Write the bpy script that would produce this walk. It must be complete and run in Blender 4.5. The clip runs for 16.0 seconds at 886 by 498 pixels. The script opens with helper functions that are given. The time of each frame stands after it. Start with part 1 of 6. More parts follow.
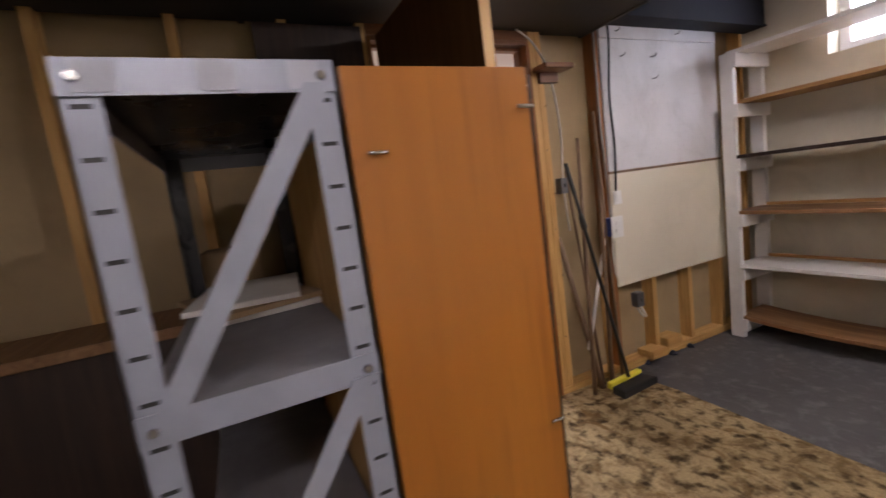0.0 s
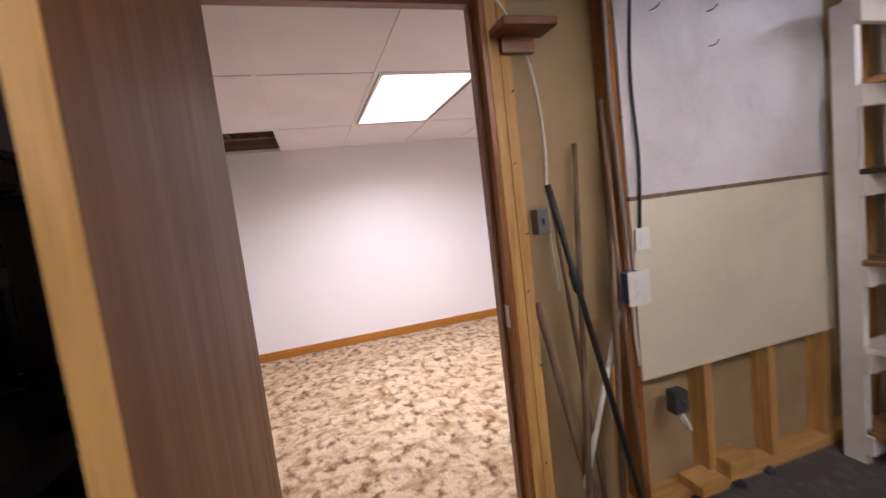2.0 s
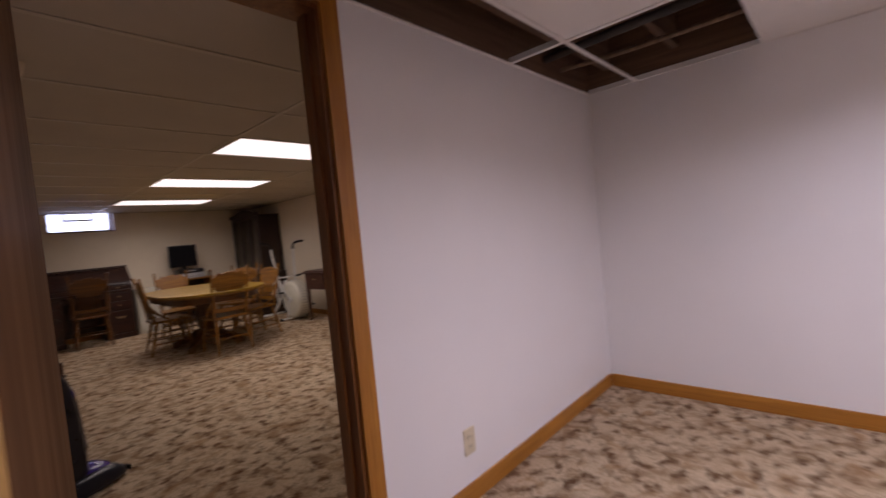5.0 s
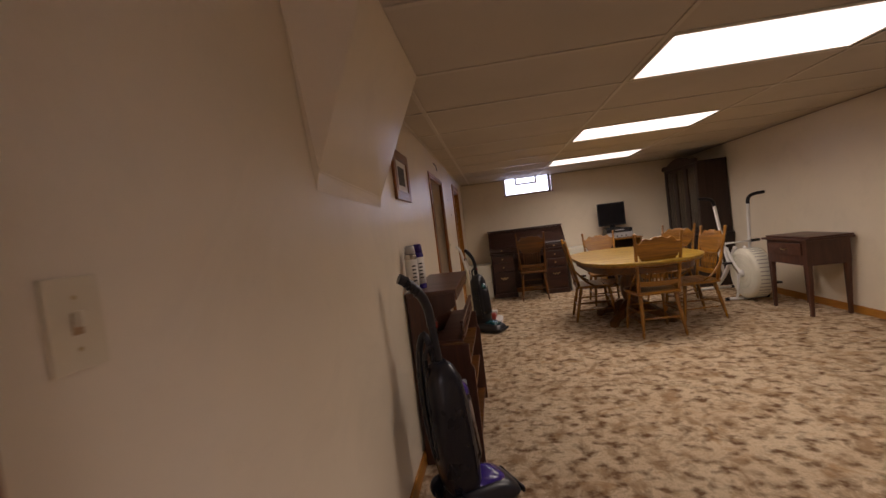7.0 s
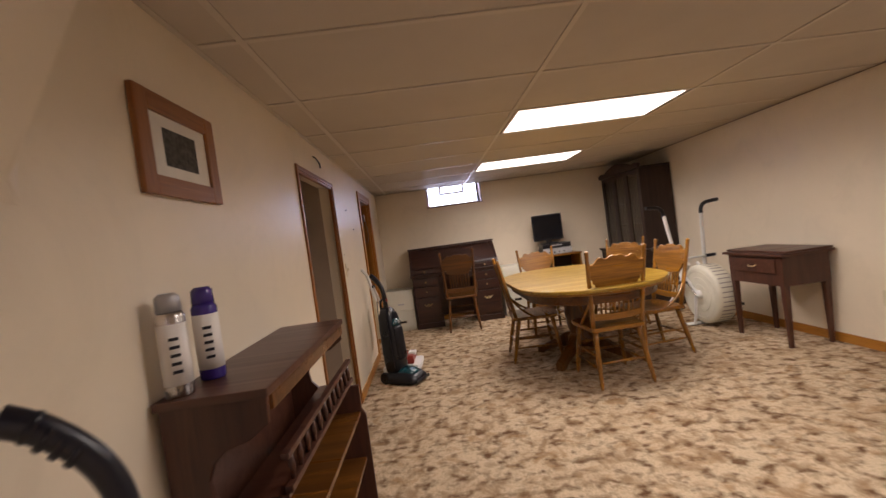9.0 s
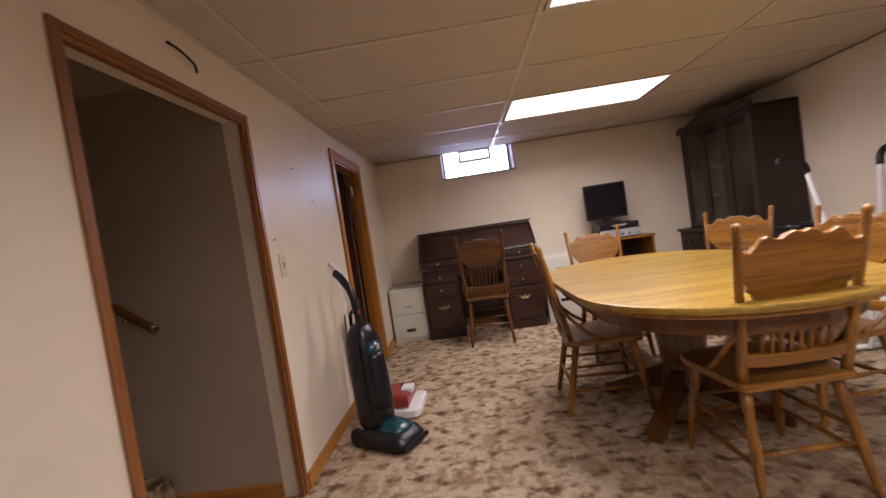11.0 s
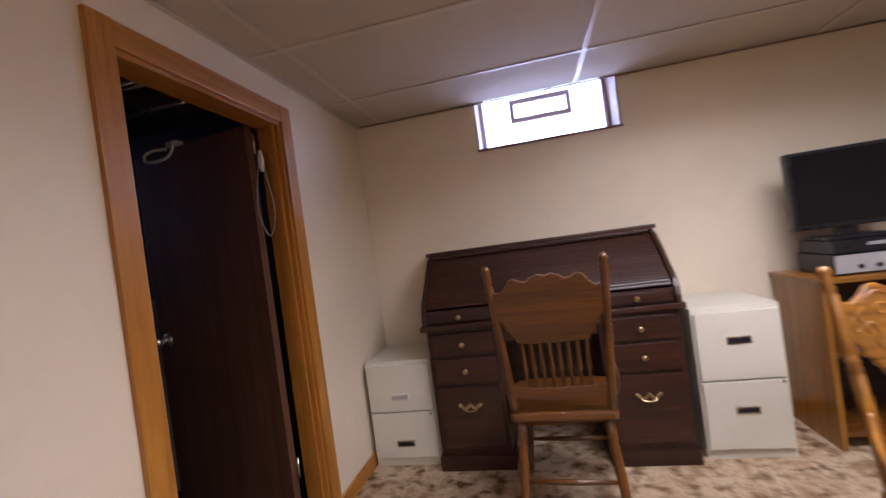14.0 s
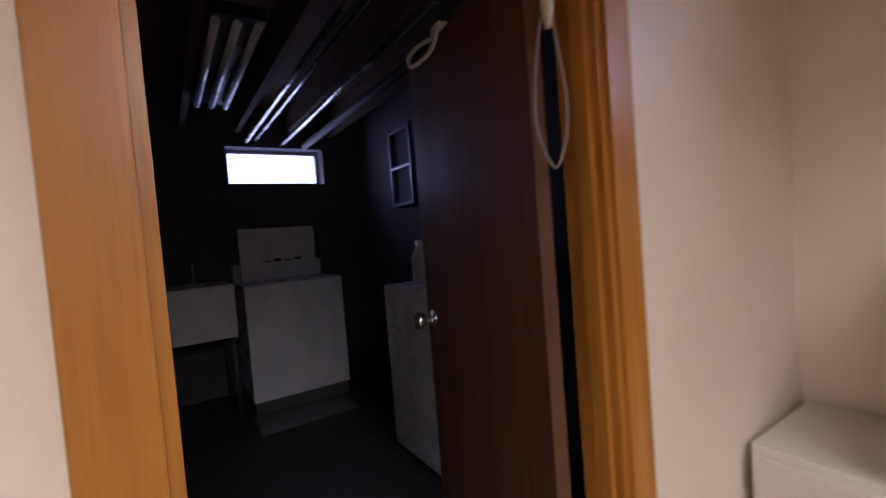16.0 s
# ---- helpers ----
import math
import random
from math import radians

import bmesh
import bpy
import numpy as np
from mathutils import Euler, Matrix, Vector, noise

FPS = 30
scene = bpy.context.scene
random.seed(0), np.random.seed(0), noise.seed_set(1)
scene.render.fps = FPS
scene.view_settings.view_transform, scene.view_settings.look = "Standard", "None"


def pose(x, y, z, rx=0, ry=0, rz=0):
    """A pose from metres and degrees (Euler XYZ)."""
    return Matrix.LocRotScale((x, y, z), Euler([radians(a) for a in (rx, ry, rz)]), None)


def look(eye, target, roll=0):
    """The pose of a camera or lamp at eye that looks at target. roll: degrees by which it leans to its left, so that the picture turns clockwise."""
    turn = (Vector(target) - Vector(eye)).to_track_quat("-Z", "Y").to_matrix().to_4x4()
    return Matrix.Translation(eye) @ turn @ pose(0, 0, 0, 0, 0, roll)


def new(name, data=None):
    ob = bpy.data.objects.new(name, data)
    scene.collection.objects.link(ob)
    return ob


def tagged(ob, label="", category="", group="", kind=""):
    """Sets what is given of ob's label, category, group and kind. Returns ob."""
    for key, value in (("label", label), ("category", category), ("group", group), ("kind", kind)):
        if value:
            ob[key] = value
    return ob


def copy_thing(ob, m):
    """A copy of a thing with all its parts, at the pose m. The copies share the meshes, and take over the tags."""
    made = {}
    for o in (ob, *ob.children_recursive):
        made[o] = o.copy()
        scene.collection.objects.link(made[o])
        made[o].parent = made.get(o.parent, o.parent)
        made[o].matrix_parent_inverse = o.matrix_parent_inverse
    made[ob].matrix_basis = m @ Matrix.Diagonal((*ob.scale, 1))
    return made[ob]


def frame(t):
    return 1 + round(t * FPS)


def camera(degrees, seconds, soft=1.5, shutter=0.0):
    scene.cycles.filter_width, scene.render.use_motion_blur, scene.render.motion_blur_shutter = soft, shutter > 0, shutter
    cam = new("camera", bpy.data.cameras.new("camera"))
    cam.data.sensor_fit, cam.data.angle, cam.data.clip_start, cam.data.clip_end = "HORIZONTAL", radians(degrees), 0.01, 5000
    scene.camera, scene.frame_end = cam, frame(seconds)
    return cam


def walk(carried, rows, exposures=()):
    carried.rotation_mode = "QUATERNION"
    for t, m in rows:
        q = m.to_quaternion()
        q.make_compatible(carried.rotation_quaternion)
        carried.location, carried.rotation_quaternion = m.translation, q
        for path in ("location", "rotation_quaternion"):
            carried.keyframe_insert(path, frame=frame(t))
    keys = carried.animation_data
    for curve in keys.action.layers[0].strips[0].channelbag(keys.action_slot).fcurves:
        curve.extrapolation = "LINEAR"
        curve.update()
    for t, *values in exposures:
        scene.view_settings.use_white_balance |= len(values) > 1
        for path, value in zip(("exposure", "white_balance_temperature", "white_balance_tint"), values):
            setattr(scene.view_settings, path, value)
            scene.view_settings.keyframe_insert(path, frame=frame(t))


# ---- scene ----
cam = camera(91.9, 16.0, shutter=0.4)
PATH = [
    (0, (-2.104, -0.245, 1.261), (-0.306, -1.083, 1.009), -7.6),
    (0.5, (-2.049, -0.504, 1.262), (-0.37, -1.561, 1.012), -8.0),
    (1, (-1.881, -0.759, 1.267), (-0.346, -2.029, 1.089), -7.2),
    (1.5, (-1.706, -0.979, 1.272), (0.0, -2.012, 1.11), -8.5),
    (2, (-1.521, -1.158, 1.302), (0.386, -1.729, 1.116), -6.9),
    (2.5, (-1.236, -1.265, 1.305), (0.707, -1.721, 1.176), -6.5),
    (3, (-1.0, -1.378, 1.32), (0.98, -1.122, 1.17), -7.2),
    (3.2, (-0.924, -1.415, 1.312), (1.022, -0.968, 1.146), -7.6),
    (5.3, (0.218, -1.176, 1.205), (1.376, 0.452, 1.108), -5.8),
    (5.5, (0.314, -1.101, 1.252), (1.174, 0.701, 1.143), -6.3),
    (6, (0.477, -0.773, 1.305), (0.668, 1.215, 1.197), -5.6),
    (6.5, (0.511, -0.47, 1.281), (0.598, 1.526, 1.188), -6.1),
    (7, (0.523, -0.178, 1.275), (0.277, 1.805, 1.186), -6.9),
    (7.5, (0.51, 0.109, 1.26), (0.289, 2.096, 1.192), -6.1),
    (8, (0.564, 0.429, 1.271), (0.897, 2.402, 1.278), -9.0),
    (8.5, (0.649, 0.675, 1.259), (0.907, 2.659, 1.239), -8.6),
    (8.7, (0.68, 0.813, 1.262), (0.817, 2.808, 1.222), -7.4),
    (11, (0.925, 2.574, 1.142), (0.818, 4.569, 1.058), -8.6),
    (11.5, (1.018, 2.978, 1.14), (0.623, 4.935, 1.032), -5.6),
    (12, (1.021, 3.381, 1.137), (0.767, 5.364, 1.085), -6.3),
    (12.5, (1.021, 3.776, 1.135), (0.784, 5.762, 1.109), -8.1),
    (13, (1.07, 4.151, 1.139), (0.735, 6.121, 1.059), -6.4),
    (13.5, (1.034, 4.558, 1.165), (0.89, 6.552, 1.187), -7.5),
    (14, (1.028, 4.926, 1.165), (0.616, 6.883, 1.158), -7.8),
    (14.5, (0.961, 5.265, 1.155), (0.331, 7.163, 1.113), -5.4),
    (15, (0.839, 5.529, 1.192), (0.074, 7.377, 1.18), -7.5),
    (15.5, (0.771, 5.761, 1.243), (-0.625, 7.19, 1.151), -6.1),
    (16, (0.539, 5.9, 1.203), (-1.137, 6.988, 1.126), -4.5),
]
walk(cam, [(t, look(eye, target, roll)) for t, eye, target, roll in PATH],
     [(0, -0.55, 6250, 20), (0.5, -0.2, 6250, 18), (1.0, -0.1, 6100, 17), (1.5, -0.27, 6150, 19), (2.0, -0.55, 6250, 21), (2.5, -0.88, 6250, 22), (3.0, -0.98, 6150, 21), (3.2, -1.0, 6150, 21),
      (5.3, -1.5, 6150, 27), (6.0, -1.45, 6250, 26), (6.5, -1.2, 6350, 24), (7.0, -0.9, 6500, 22), (7.5, -0.7, 6500, 21), (8.0, -0.3, 6350, 20), (8.7, -0.2, 6250, 20), (11.0, -0.1, 5750, 24),
      (12.5, 0.15, 5650, 24), (13.5, 0.12, 5600, 24), (14.5, 0.25, 5450, 24), (15.3, 0.4, 5400, 24), (16.0, 0.55, 5500, 23)])

# ---- world and light ----
world = bpy.data.worlds.new("world")
scene.world = world
world.use_nodes = True
_wn = world.node_tree
_sky = _wn.nodes.new("ShaderNodeTexSky")
_sky.sky_type, _sky.sun_disc = "NISHITA", False
_sky.sun_elevation, _sky.sun_rotation = radians(35), radians(200)
_wn.links.new(_sky.outputs[0], _wn.nodes["Background"].inputs[0])
_wn.nodes["Background"].inputs[1].default_value = 0.15
_sun = bpy.data.lights.new("sun", "SUN")
_sun.energy, _sun.angle, _sun.color = 0.8, radians(12), (1.0, 0.96, 0.9)
new("sun", _sun).matrix_world = look((-4, -9, 8), (0, 0, 0))

PANEL_GLOW = 3.4

# ---- materials ----
def material(name, rough=0.6, metal=0.0, spec=0.5):
    m = bpy.data.materials.new(name)
    m.use_nodes = True
    b = m.node_tree.nodes["Principled BSDF"]
    b.inputs["Roughness"].default_value = rough
    b.inputs["Metallic"].default_value = metal
    b.inputs["Specular IOR Level"].default_value = spec
    return m, m.node_tree, b


def coords(nt, scale=(1, 1, 1), kind="Object"):
    tc = nt.nodes.new("ShaderNodeTexCoord")
    mp = nt.nodes.new("ShaderNodeMapping")
    mp.inputs["Scale"].default_value = scale
    nt.links.new(tc.outputs[kind], mp.inputs[0])
    return mp.outputs[0]


def noise_tex(nt, vec, scale, detail=4.0, rough=0.55, warp=0.0):
    n = nt.nodes.new("ShaderNodeTexNoise")
    n.inputs["Scale"].default_value, n.inputs["Detail"].default_value = scale, detail
    n.inputs["Roughness"].default_value, n.inputs["Distortion"].default_value = rough, warp
    nt.links.new(vec, n.inputs["Vector"])
    return n.outputs["Fac"]


def ramp(nt, fac, stops):
    r = nt.nodes.new("ShaderNodeValToRGB")
    e = r.color_ramp.elements
    while len(e) < len(stops):
        e.new(0.5)
    for el, (p, c) in zip(e, stops):
        el.position, el.color = p, (*c, 1)
    nt.links.new(fac, r.inputs[0])
    return r.outputs[0]


def mix(nt, a, b, fac, mode="MIX"):
    m = nt.nodes.new("ShaderNodeMix")
    m.data_type, m.blend_type = "RGBA", mode
    for sock, v in ((m.inputs[0], fac), (m.inputs[6], a), (m.inputs[7], b)):
        if hasattr(v, "is_linked"):
            nt.links.new(v, sock)
        else:
            sock.default_value = v if isinstance(v, float) else (*v, 1)
    return m.outputs[2]


def bump(nt, bsdf, fac, strength, distance=0.01):
    b = nt.nodes.new("ShaderNodeBump")
    b.inputs["Strength"].default_value, b.inputs["Distance"].default_value = strength, distance
    nt.links.new(fac, b.inputs["Height"])
    nt.links.new(b.outputs[0], bsdf.inputs["Normal"])


def plain(name, col, rough=0.6, metal=0.0, var=0.12, scale=6.0, grain=60.0, bumps=0.08, spec=0.5, dirt=0.0):
    """Paint, plastic or metal with blotches at a large scale and grain at a small one."""
    m, nt, b = material(name, rough, metal, spec)
    v = coords(nt)
    big, small = noise_tex(nt, v, scale, 3), noise_tex(nt, v, grain, 2)
    lo = tuple(c * (1 - var) for c in col)
    hi = tuple(min(1, c * (1 + var * 0.6)) for c in col)
    c = ramp(nt, big, [(0.3, lo), (0.7, hi)])
    if dirt:
        d = ramp(nt, noise_tex(nt, v, 2.3, 6, 0.7, 1.0), [(0.5, (0, 0, 0)), (0.72, (dirt, dirt, dirt))])
        c = mix(nt, c, tuple(x * 0.45 for x in col), d)
    nt.links.new(c, b.inputs["Base Color"])
    r = ramp(nt, big, [(0.2, (max(0, rough - 0.08),) * 3), (0.8, (min(1, rough + 0.08),) * 3)])
    nt.links.new(r, b.inputs["Roughness"])
    bump(nt, b, small, bumps, 0.004)
    return m


def wood(name, dark, light, axis="Z", rough=0.42, scale=1.0, coat=0.0, knots=0.0):
    """Timber with grain along one axis."""
    m, nt, b = material(name, rough)
    long, across = 1.2 * scale, 22.0 * scale
    s = {"X": (long, across, across), "Y": (across, long, across), "Z": (across, across, long)}[axis]
    v = coords(nt, s)
    oi = nt.nodes.new("ShaderNodeObjectInfo")
    ad = nt.nodes.new("ShaderNodeVectorMath")
    ad.operation = "ADD"
    sc = nt.nodes.new("ShaderNodeVectorMath")
    sc.operation, sc.inputs[3].default_value = "SCALE", 9.0
    nt.links.new(oi.outputs["Random"], sc.inputs[0])
    nt.links.new(v, ad.inputs[0]), nt.links.new(sc.outputs[0], ad.inputs[1])
    v = ad.outputs[0]
    g = noise_tex(nt, v, 1.0, 6, 0.65, 0.8)
    f = noise_tex(nt, v, 4.5, 3, 0.6)
    c = ramp(nt, g, [(0.30, dark), (0.55, tuple((a + d) / 2 for a, d in zip(dark, light))), (0.72, light)])
    c = mix(nt, c, tuple(d * 0.7 for d in dark), ramp(nt, f, [(0.52, (0, 0, 0)), (0.72, (0.65,) * 3)]))
    if knots:
        vo = nt.nodes.new("ShaderNodeTexVoronoi")
        vo.inputs["Scale"].default_value = 3.2
        nt.links.new(coords(nt, {"X": (0.5, 1.6, 1.6), "Y": (1.6, 0.5, 1.6), "Z": (1.6, 1.6, 0.5)}[axis]), vo.inputs["Vector"])
        c = mix(nt, c, tuple(d * 0.35 for d in dark), ramp(nt, vo.outputs["Distance"], [(0.04, (knots,) * 3), (0.09, (0, 0, 0))]))
    nt.links.new(c, b.inputs["Base Color"])
    nt.links.new(ramp(nt, g, [(0.2, (rough + 0.12,) * 3), (0.8, (rough - 0.06,) * 3)]), b.inputs["Roughness"])
    b.inputs["Coat Weight"].default_value, b.inputs["Coat Roughness"].default_value = coat, 0.18
    bump(nt, b, f, 0.12, 0.002)
    return m


def carpet_material(name, light, mid, dark, size=1.0):
    """Sculpted pile: soft clouds, brushed tufts of brown, fine fibre grain."""
    m, nt, b = material(name, 0.95, 0, 0.1)
    v = coords(nt, (size, size * 1.35, size))
    big = noise_tex(nt, v, 2.2, 3, 0.5, 0.4)
    cloud = noise_tex(nt, v, 5.5, 5, 0.6, 1.0)
    tuft = noise_tex(nt, coords(nt, (size * 1.35, size, size)), 7.0, 5, 0.62, 0.5)
    speck = noise_tex(nt, coords(nt, (size, size * 1.2, size)), 12.0, 3, 0.52, 0.0)
    pile = noise_tex(nt, v, 55.0, 3, 0.7, 0.5)
    fine = noise_tex(nt, coords(nt), 210.0, 2, 0.7)
    c = ramp(nt, cloud, [(0.32, mid), (0.47, light), (0.58, light), (0.74, mid)])
    brown = tuple(a * 0.55 + d * 0.45 for a, d in zip(mid, dark))
    c = mix(nt, c, brown, ramp(nt, tuft, [(0.48, (0, 0, 0)), (0.64, (0.78,) * 3)]))
    c = mix(nt, c, dark, ramp(nt, speck, [(0.50, (0, 0, 0)), (0.67, (0.92,) * 3)]))
    c = mix(nt, c, mid, ramp(nt, big, [(0.45, (0, 0, 0)), (0.7, (0.30,) * 3)]))
    c = mix(nt, c, tuple(x * 0.62 for x in mid), ramp(nt, pile, [(0.48, (0, 0, 0)), (0.70, (0.45,) * 3)]))
    c = mix(nt, c, tuple(x * 0.45 for x in mid), ramp(nt, fine, [(0.45, (0, 0, 0)), (0.75, (0.4,) * 3)]))
    nt.links.new(c, b.inputs["Base Color"])
    ad = nt.nodes.new("ShaderNodeMath")
    ad.operation = "ADD"
    nt.links.new(pile, ad.inputs[0]), nt.links.new(fine, ad.inputs[1])
    bump(nt, b, ad.outputs[0], 0.8, 0.02)
    return m


def concrete_material(name, col):
    """Old painted concrete: blotches, pale scuffs and scratches."""
    m, nt, b = material(name, 0.6)
    v = coords(nt)
    blot = noise_tex(nt, v, 3.0, 6, 0.65, 0.8)
    scuff = noise_tex(nt, v, 13.0, 8, 0.72, 0.3)
    scr = noise_tex(nt, coords(nt, (1, 6, 1)), 8.0, 6, 0.75, 0.4)
    c = ramp(nt, blot, [(0.30, tuple(x * 0.55 for x in col)), (0.52, col), (0.75, tuple(x * 1.35 for x in col))])
    c = mix(nt, c, tuple(x * 2.8 for x in col), ramp(nt, scuff, [(0.50, (0, 0, 0)), (0.74, (0.6,) * 3)]))
    c = mix(nt, c, tuple(x * 3.0 for x in col), ramp(nt, scr, [(0.58, (0, 0, 0)), (0.74, (0.4,) * 3)]))
    c = mix(nt, c, tuple(x * 0.3 for x in col), ramp(nt, noise_tex(nt, v, 23.0, 4, 0.7, 0.6), [(0.62, (0, 0, 0)), (0.74, (0.6,) * 3)]))
    nt.links.new(c, b.inputs["Base Color"])
    nt.links.new(ramp(nt, blot, [(0.3, (0.45,) * 3), (0.7, (0.75,) * 3)]), b.inputs["Roughness"])
    bump(nt, b, scuff, 0.35, 0.006)
    return m


def table_material(name, dark, light):
    """Quarter-sawn oak under varnish: long streaks and short dark flecks along x."""
    m, nt, b = material(name, 0.32)
    g = noise_tex(nt, coords(nt, (1.1, 13, 13)), 1.0, 6, 0.65, 1.4)
    wave = noise_tex(nt, coords(nt, (3.5, 26, 26)), 1.0, 5, 0.7, 2.2)
    fleck = noise_tex(nt, coords(nt, (22, 75, 75)), 1.0, 2, 0.5, 0.6)
    c = ramp(nt, g, [(0.30, dark), (0.50, tuple(a * 0.35 + d * 0.65 for a, d in zip(dark, light))), (0.68, light)])
    c = mix(nt, c, dark, ramp(nt, wave, [(0.52, (0, 0, 0)), (0.66, (0.6,) * 3)]))
    c = mix(nt, c, tuple(x * 0.5 for x in dark), ramp(nt, fleck, [(0.62, (0, 0, 0)), (0.72, (0.75,) * 3)]))
    nt.links.new(c, b.inputs["Base Color"])
    nt.links.new(ramp(nt, g, [(0.2, (0.42,) * 3), (0.8, (0.3,) * 3)]), b.inputs["Roughness"])
    b.inputs["Coat Weight"].default_value, b.inputs["Coat Roughness"].default_value = 0.18, 0.16
    bump(nt, b, wave, 0.08, 0.002)
    return m


def glow(name, col, strength):
    m = bpy.data.materials.new(name)
    m.use_nodes = True
    nt = m.node_tree
    b = nt.nodes["Principled BSDF"]
    b.inputs["Base Color"].default_value = (0.8, 0.8, 0.8, 1)
    b.inputs["Emission Color"].default_value = (*col, 1)
    b.inputs["Emission Strength"].default_value = strength
    return m


def glass_material(name, tint=(1, 1, 1), rough=0.0):
    m, nt, b = material(name, rough)
    b.inputs["Base Color"].default_value = (*tint, 1)
    b.inputs["Transmission Weight"].default_value = 1.0
    b.inputs["IOR"].default_value = 1.45
    return m


M_CARPET = carpet_material("sculpted_carpet", (0.80, 0.645, 0.44), (0.54, 0.345, 0.185), (0.115, 0.042, 0.013))
M_CARPET_OLD = carpet_material("worn_carpet", (0.60, 0.46, 0.25), (0.27, 0.165, 0.065), (0.022, 0.012, 0.005), 1.2)
M_CREAM = plain("cream_wall_paint", (0.75, 0.66, 0.515), 0.42, var=0.05, scale=1.5, grain=140, bumps=0.06, dirt=0.12)
M_WHITEWALL = plain("white_wall_paint", (0.80, 0.78, 0.79), 0.6, var=0.03, scale=1.2, grain=130, bumps=0.05)
M_TILE = plain("ceiling_board", (0.54, 0.485, 0.42), 0.85, var=0.06, scale=2.0, grain=220, bumps=0.25, spec=0.2)
M_TILE_B = plain("ceiling_board_white", (0.78, 0.76, 0.75), 0.85, var=0.06, scale=2.0, grain=220, bumps=0.25, spec=0.2)
M_TBAR = plain("grid_metal_cream", (0.56, 0.505, 0.435), 0.35, 0.0, var=0.04)
M_PANEL = glow("lamp_diffuser", (1.0, 0.91, 0.78), PANEL_GLOW)
M_PANEL_B = glow("lamp_diffuser_bright", (1.0, 0.95, 0.95), PANEL_GLOW)
M_OAKTRIM = wood("oak_trim", (0.31, 0.118, 0.012), (0.50, 0.225, 0.034), "Z", 0.35, 0.8)
M_OAKTRIM_Y = wood("oak_trim_along_y", (0.31, 0.118, 0.012), (0.50, 0.225, 0.034), "Y", 0.35, 0.8)
M_OAKTRIM_X = wood("oak_trim_along_x", (0.31, 0.118, 0.012), (0.50, 0.225, 0.034), "X", 0.35, 0.8)
M_JAMB = wood("stained_jamb", (0.13, 0.045, 0.012), (0.27, 0.11, 0.03), "Z", 0.35, 0.8)
M_JAMB_Y = wood("stained_jamb_along_y", (0.13, 0.045, 0.012), (0.27, 0.11, 0.03), "Y", 0.35, 0.8)
M_CASING = wood("red_brown_casing", (0.19, 0.068, 0.016), (0.35, 0.14, 0.034), "Z", 0.35, 0.8)
M_CASING_X = wood("red_brown_casing_across", (0.19, 0.068, 0.016), (0.35, 0.14, 0.034), "X", 0.35, 0.8)
M_CASING_Y = wood("red_brown_casing_along", (0.19, 0.068, 0.016), (0.35, 0.14, 0.034), "Y", 0.35, 0.8)
# stairwell surfaces: a duller, darker tan than the cream room
M_TAN = plain("tan_stairwell_surface", (0.40, 0.32, 0.25), 0.55, var=0.08, scale=1.5, grain=120, bumps=0.08, dirt=0.15)
M_DOOR = wood("stained_door_veneer", (0.078, 0.031, 0.008), (0.138, 0.057, 0.016), "Z", 0.55, 0.5, 0.0)
M_DOOR.node_tree.nodes["Principled BSDF"].inputs["Specular IOR Level"].default_value = 0.25
M_DOOREDGE = wood("pale_door_edge", (0.50, 0.28, 0.08), (0.66, 0.40, 0.14), "Z", 0.5, 0.6)
M_DOORDARK = wood("dark_door_veneer", (0.07, 0.03, 0.016), (0.14, 0.06, 0.03), "Z", 0.55, 0.5)
M_PINE = wood("pine_stud", (0.42, 0.22, 0.06), (0.68, 0.42, 0.15), "Z", 0.6, 0.7, knots=0.8)
M_PINE_Y = wood("pine_plate", (0.42, 0.22, 0.06), (0.68, 0.42, 0.15), "Y", 0.6, 0.7, knots=0.8)
M_BACKBOARD = plain("panel_backing", (0.36, 0.26, 0.14), 0.8, var=0.15, scale=3, grain=90, dirt=0.25)
M_CONCRETE = concrete_material("grey_painted_concrete", (0.082, 0.078, 0.079))
# shaded copy of the painted concrete, for the dim laundry floor
M_CONCRETE_DARK = concrete_material("shaded_painted_concrete", (0.028, 0.025, 0.025))
M_BLOCKWALL = plain("cream_block_wall", (0.72, 0.67, 0.54), 0.7, var=0.1, scale=2.5, grain=60, bumps=0.2, dirt=0.2)
# near-black base colour carries the dimness of the unlit laundry
M_DARKWALL = plain("shaded_block_wall", (0.10, 0.09, 0.10), 0.8, var=0.2, scale=2.5, grain=50, bumps=0.3, dirt=0.4)
M_JOIST = wood("old_joist", (0.09, 0.05, 0.03), (0.20, 0.11, 0.06), "X", 0.8, 0.6)
M_JOIST_Y = wood("old_joist_y", (0.09, 0.05, 0.03), (0.20, 0.11, 0.06), "Y", 0.8, 0.6)
# duct and beam colours hold the shade under the joists, hence near black
M_DUCT = plain("shaded_galvanised_steel", (0.055, 0.050, 0.045), 0.75, 0.2, var=0.25, scale=3, grain=30, bumps=0.1, dirt=0.3)
M_BEAM = plain("shaded_blue_grey_beam", (0.012, 0.014, 0.024), 0.9, var=0.2, dirt=0.3)
M_PEG = plain("greyed_white_paint", (0.62, 0.61, 0.63), 0.5, var=0.1, scale=3, bumps=0.1, dirt=0.3)
M_WHITEPAINT = plain("white_gloss_paint", (0.82, 0.80, 0.78), 0.4, var=0.08, scale=5, bumps=0.1, dirt=0.25)


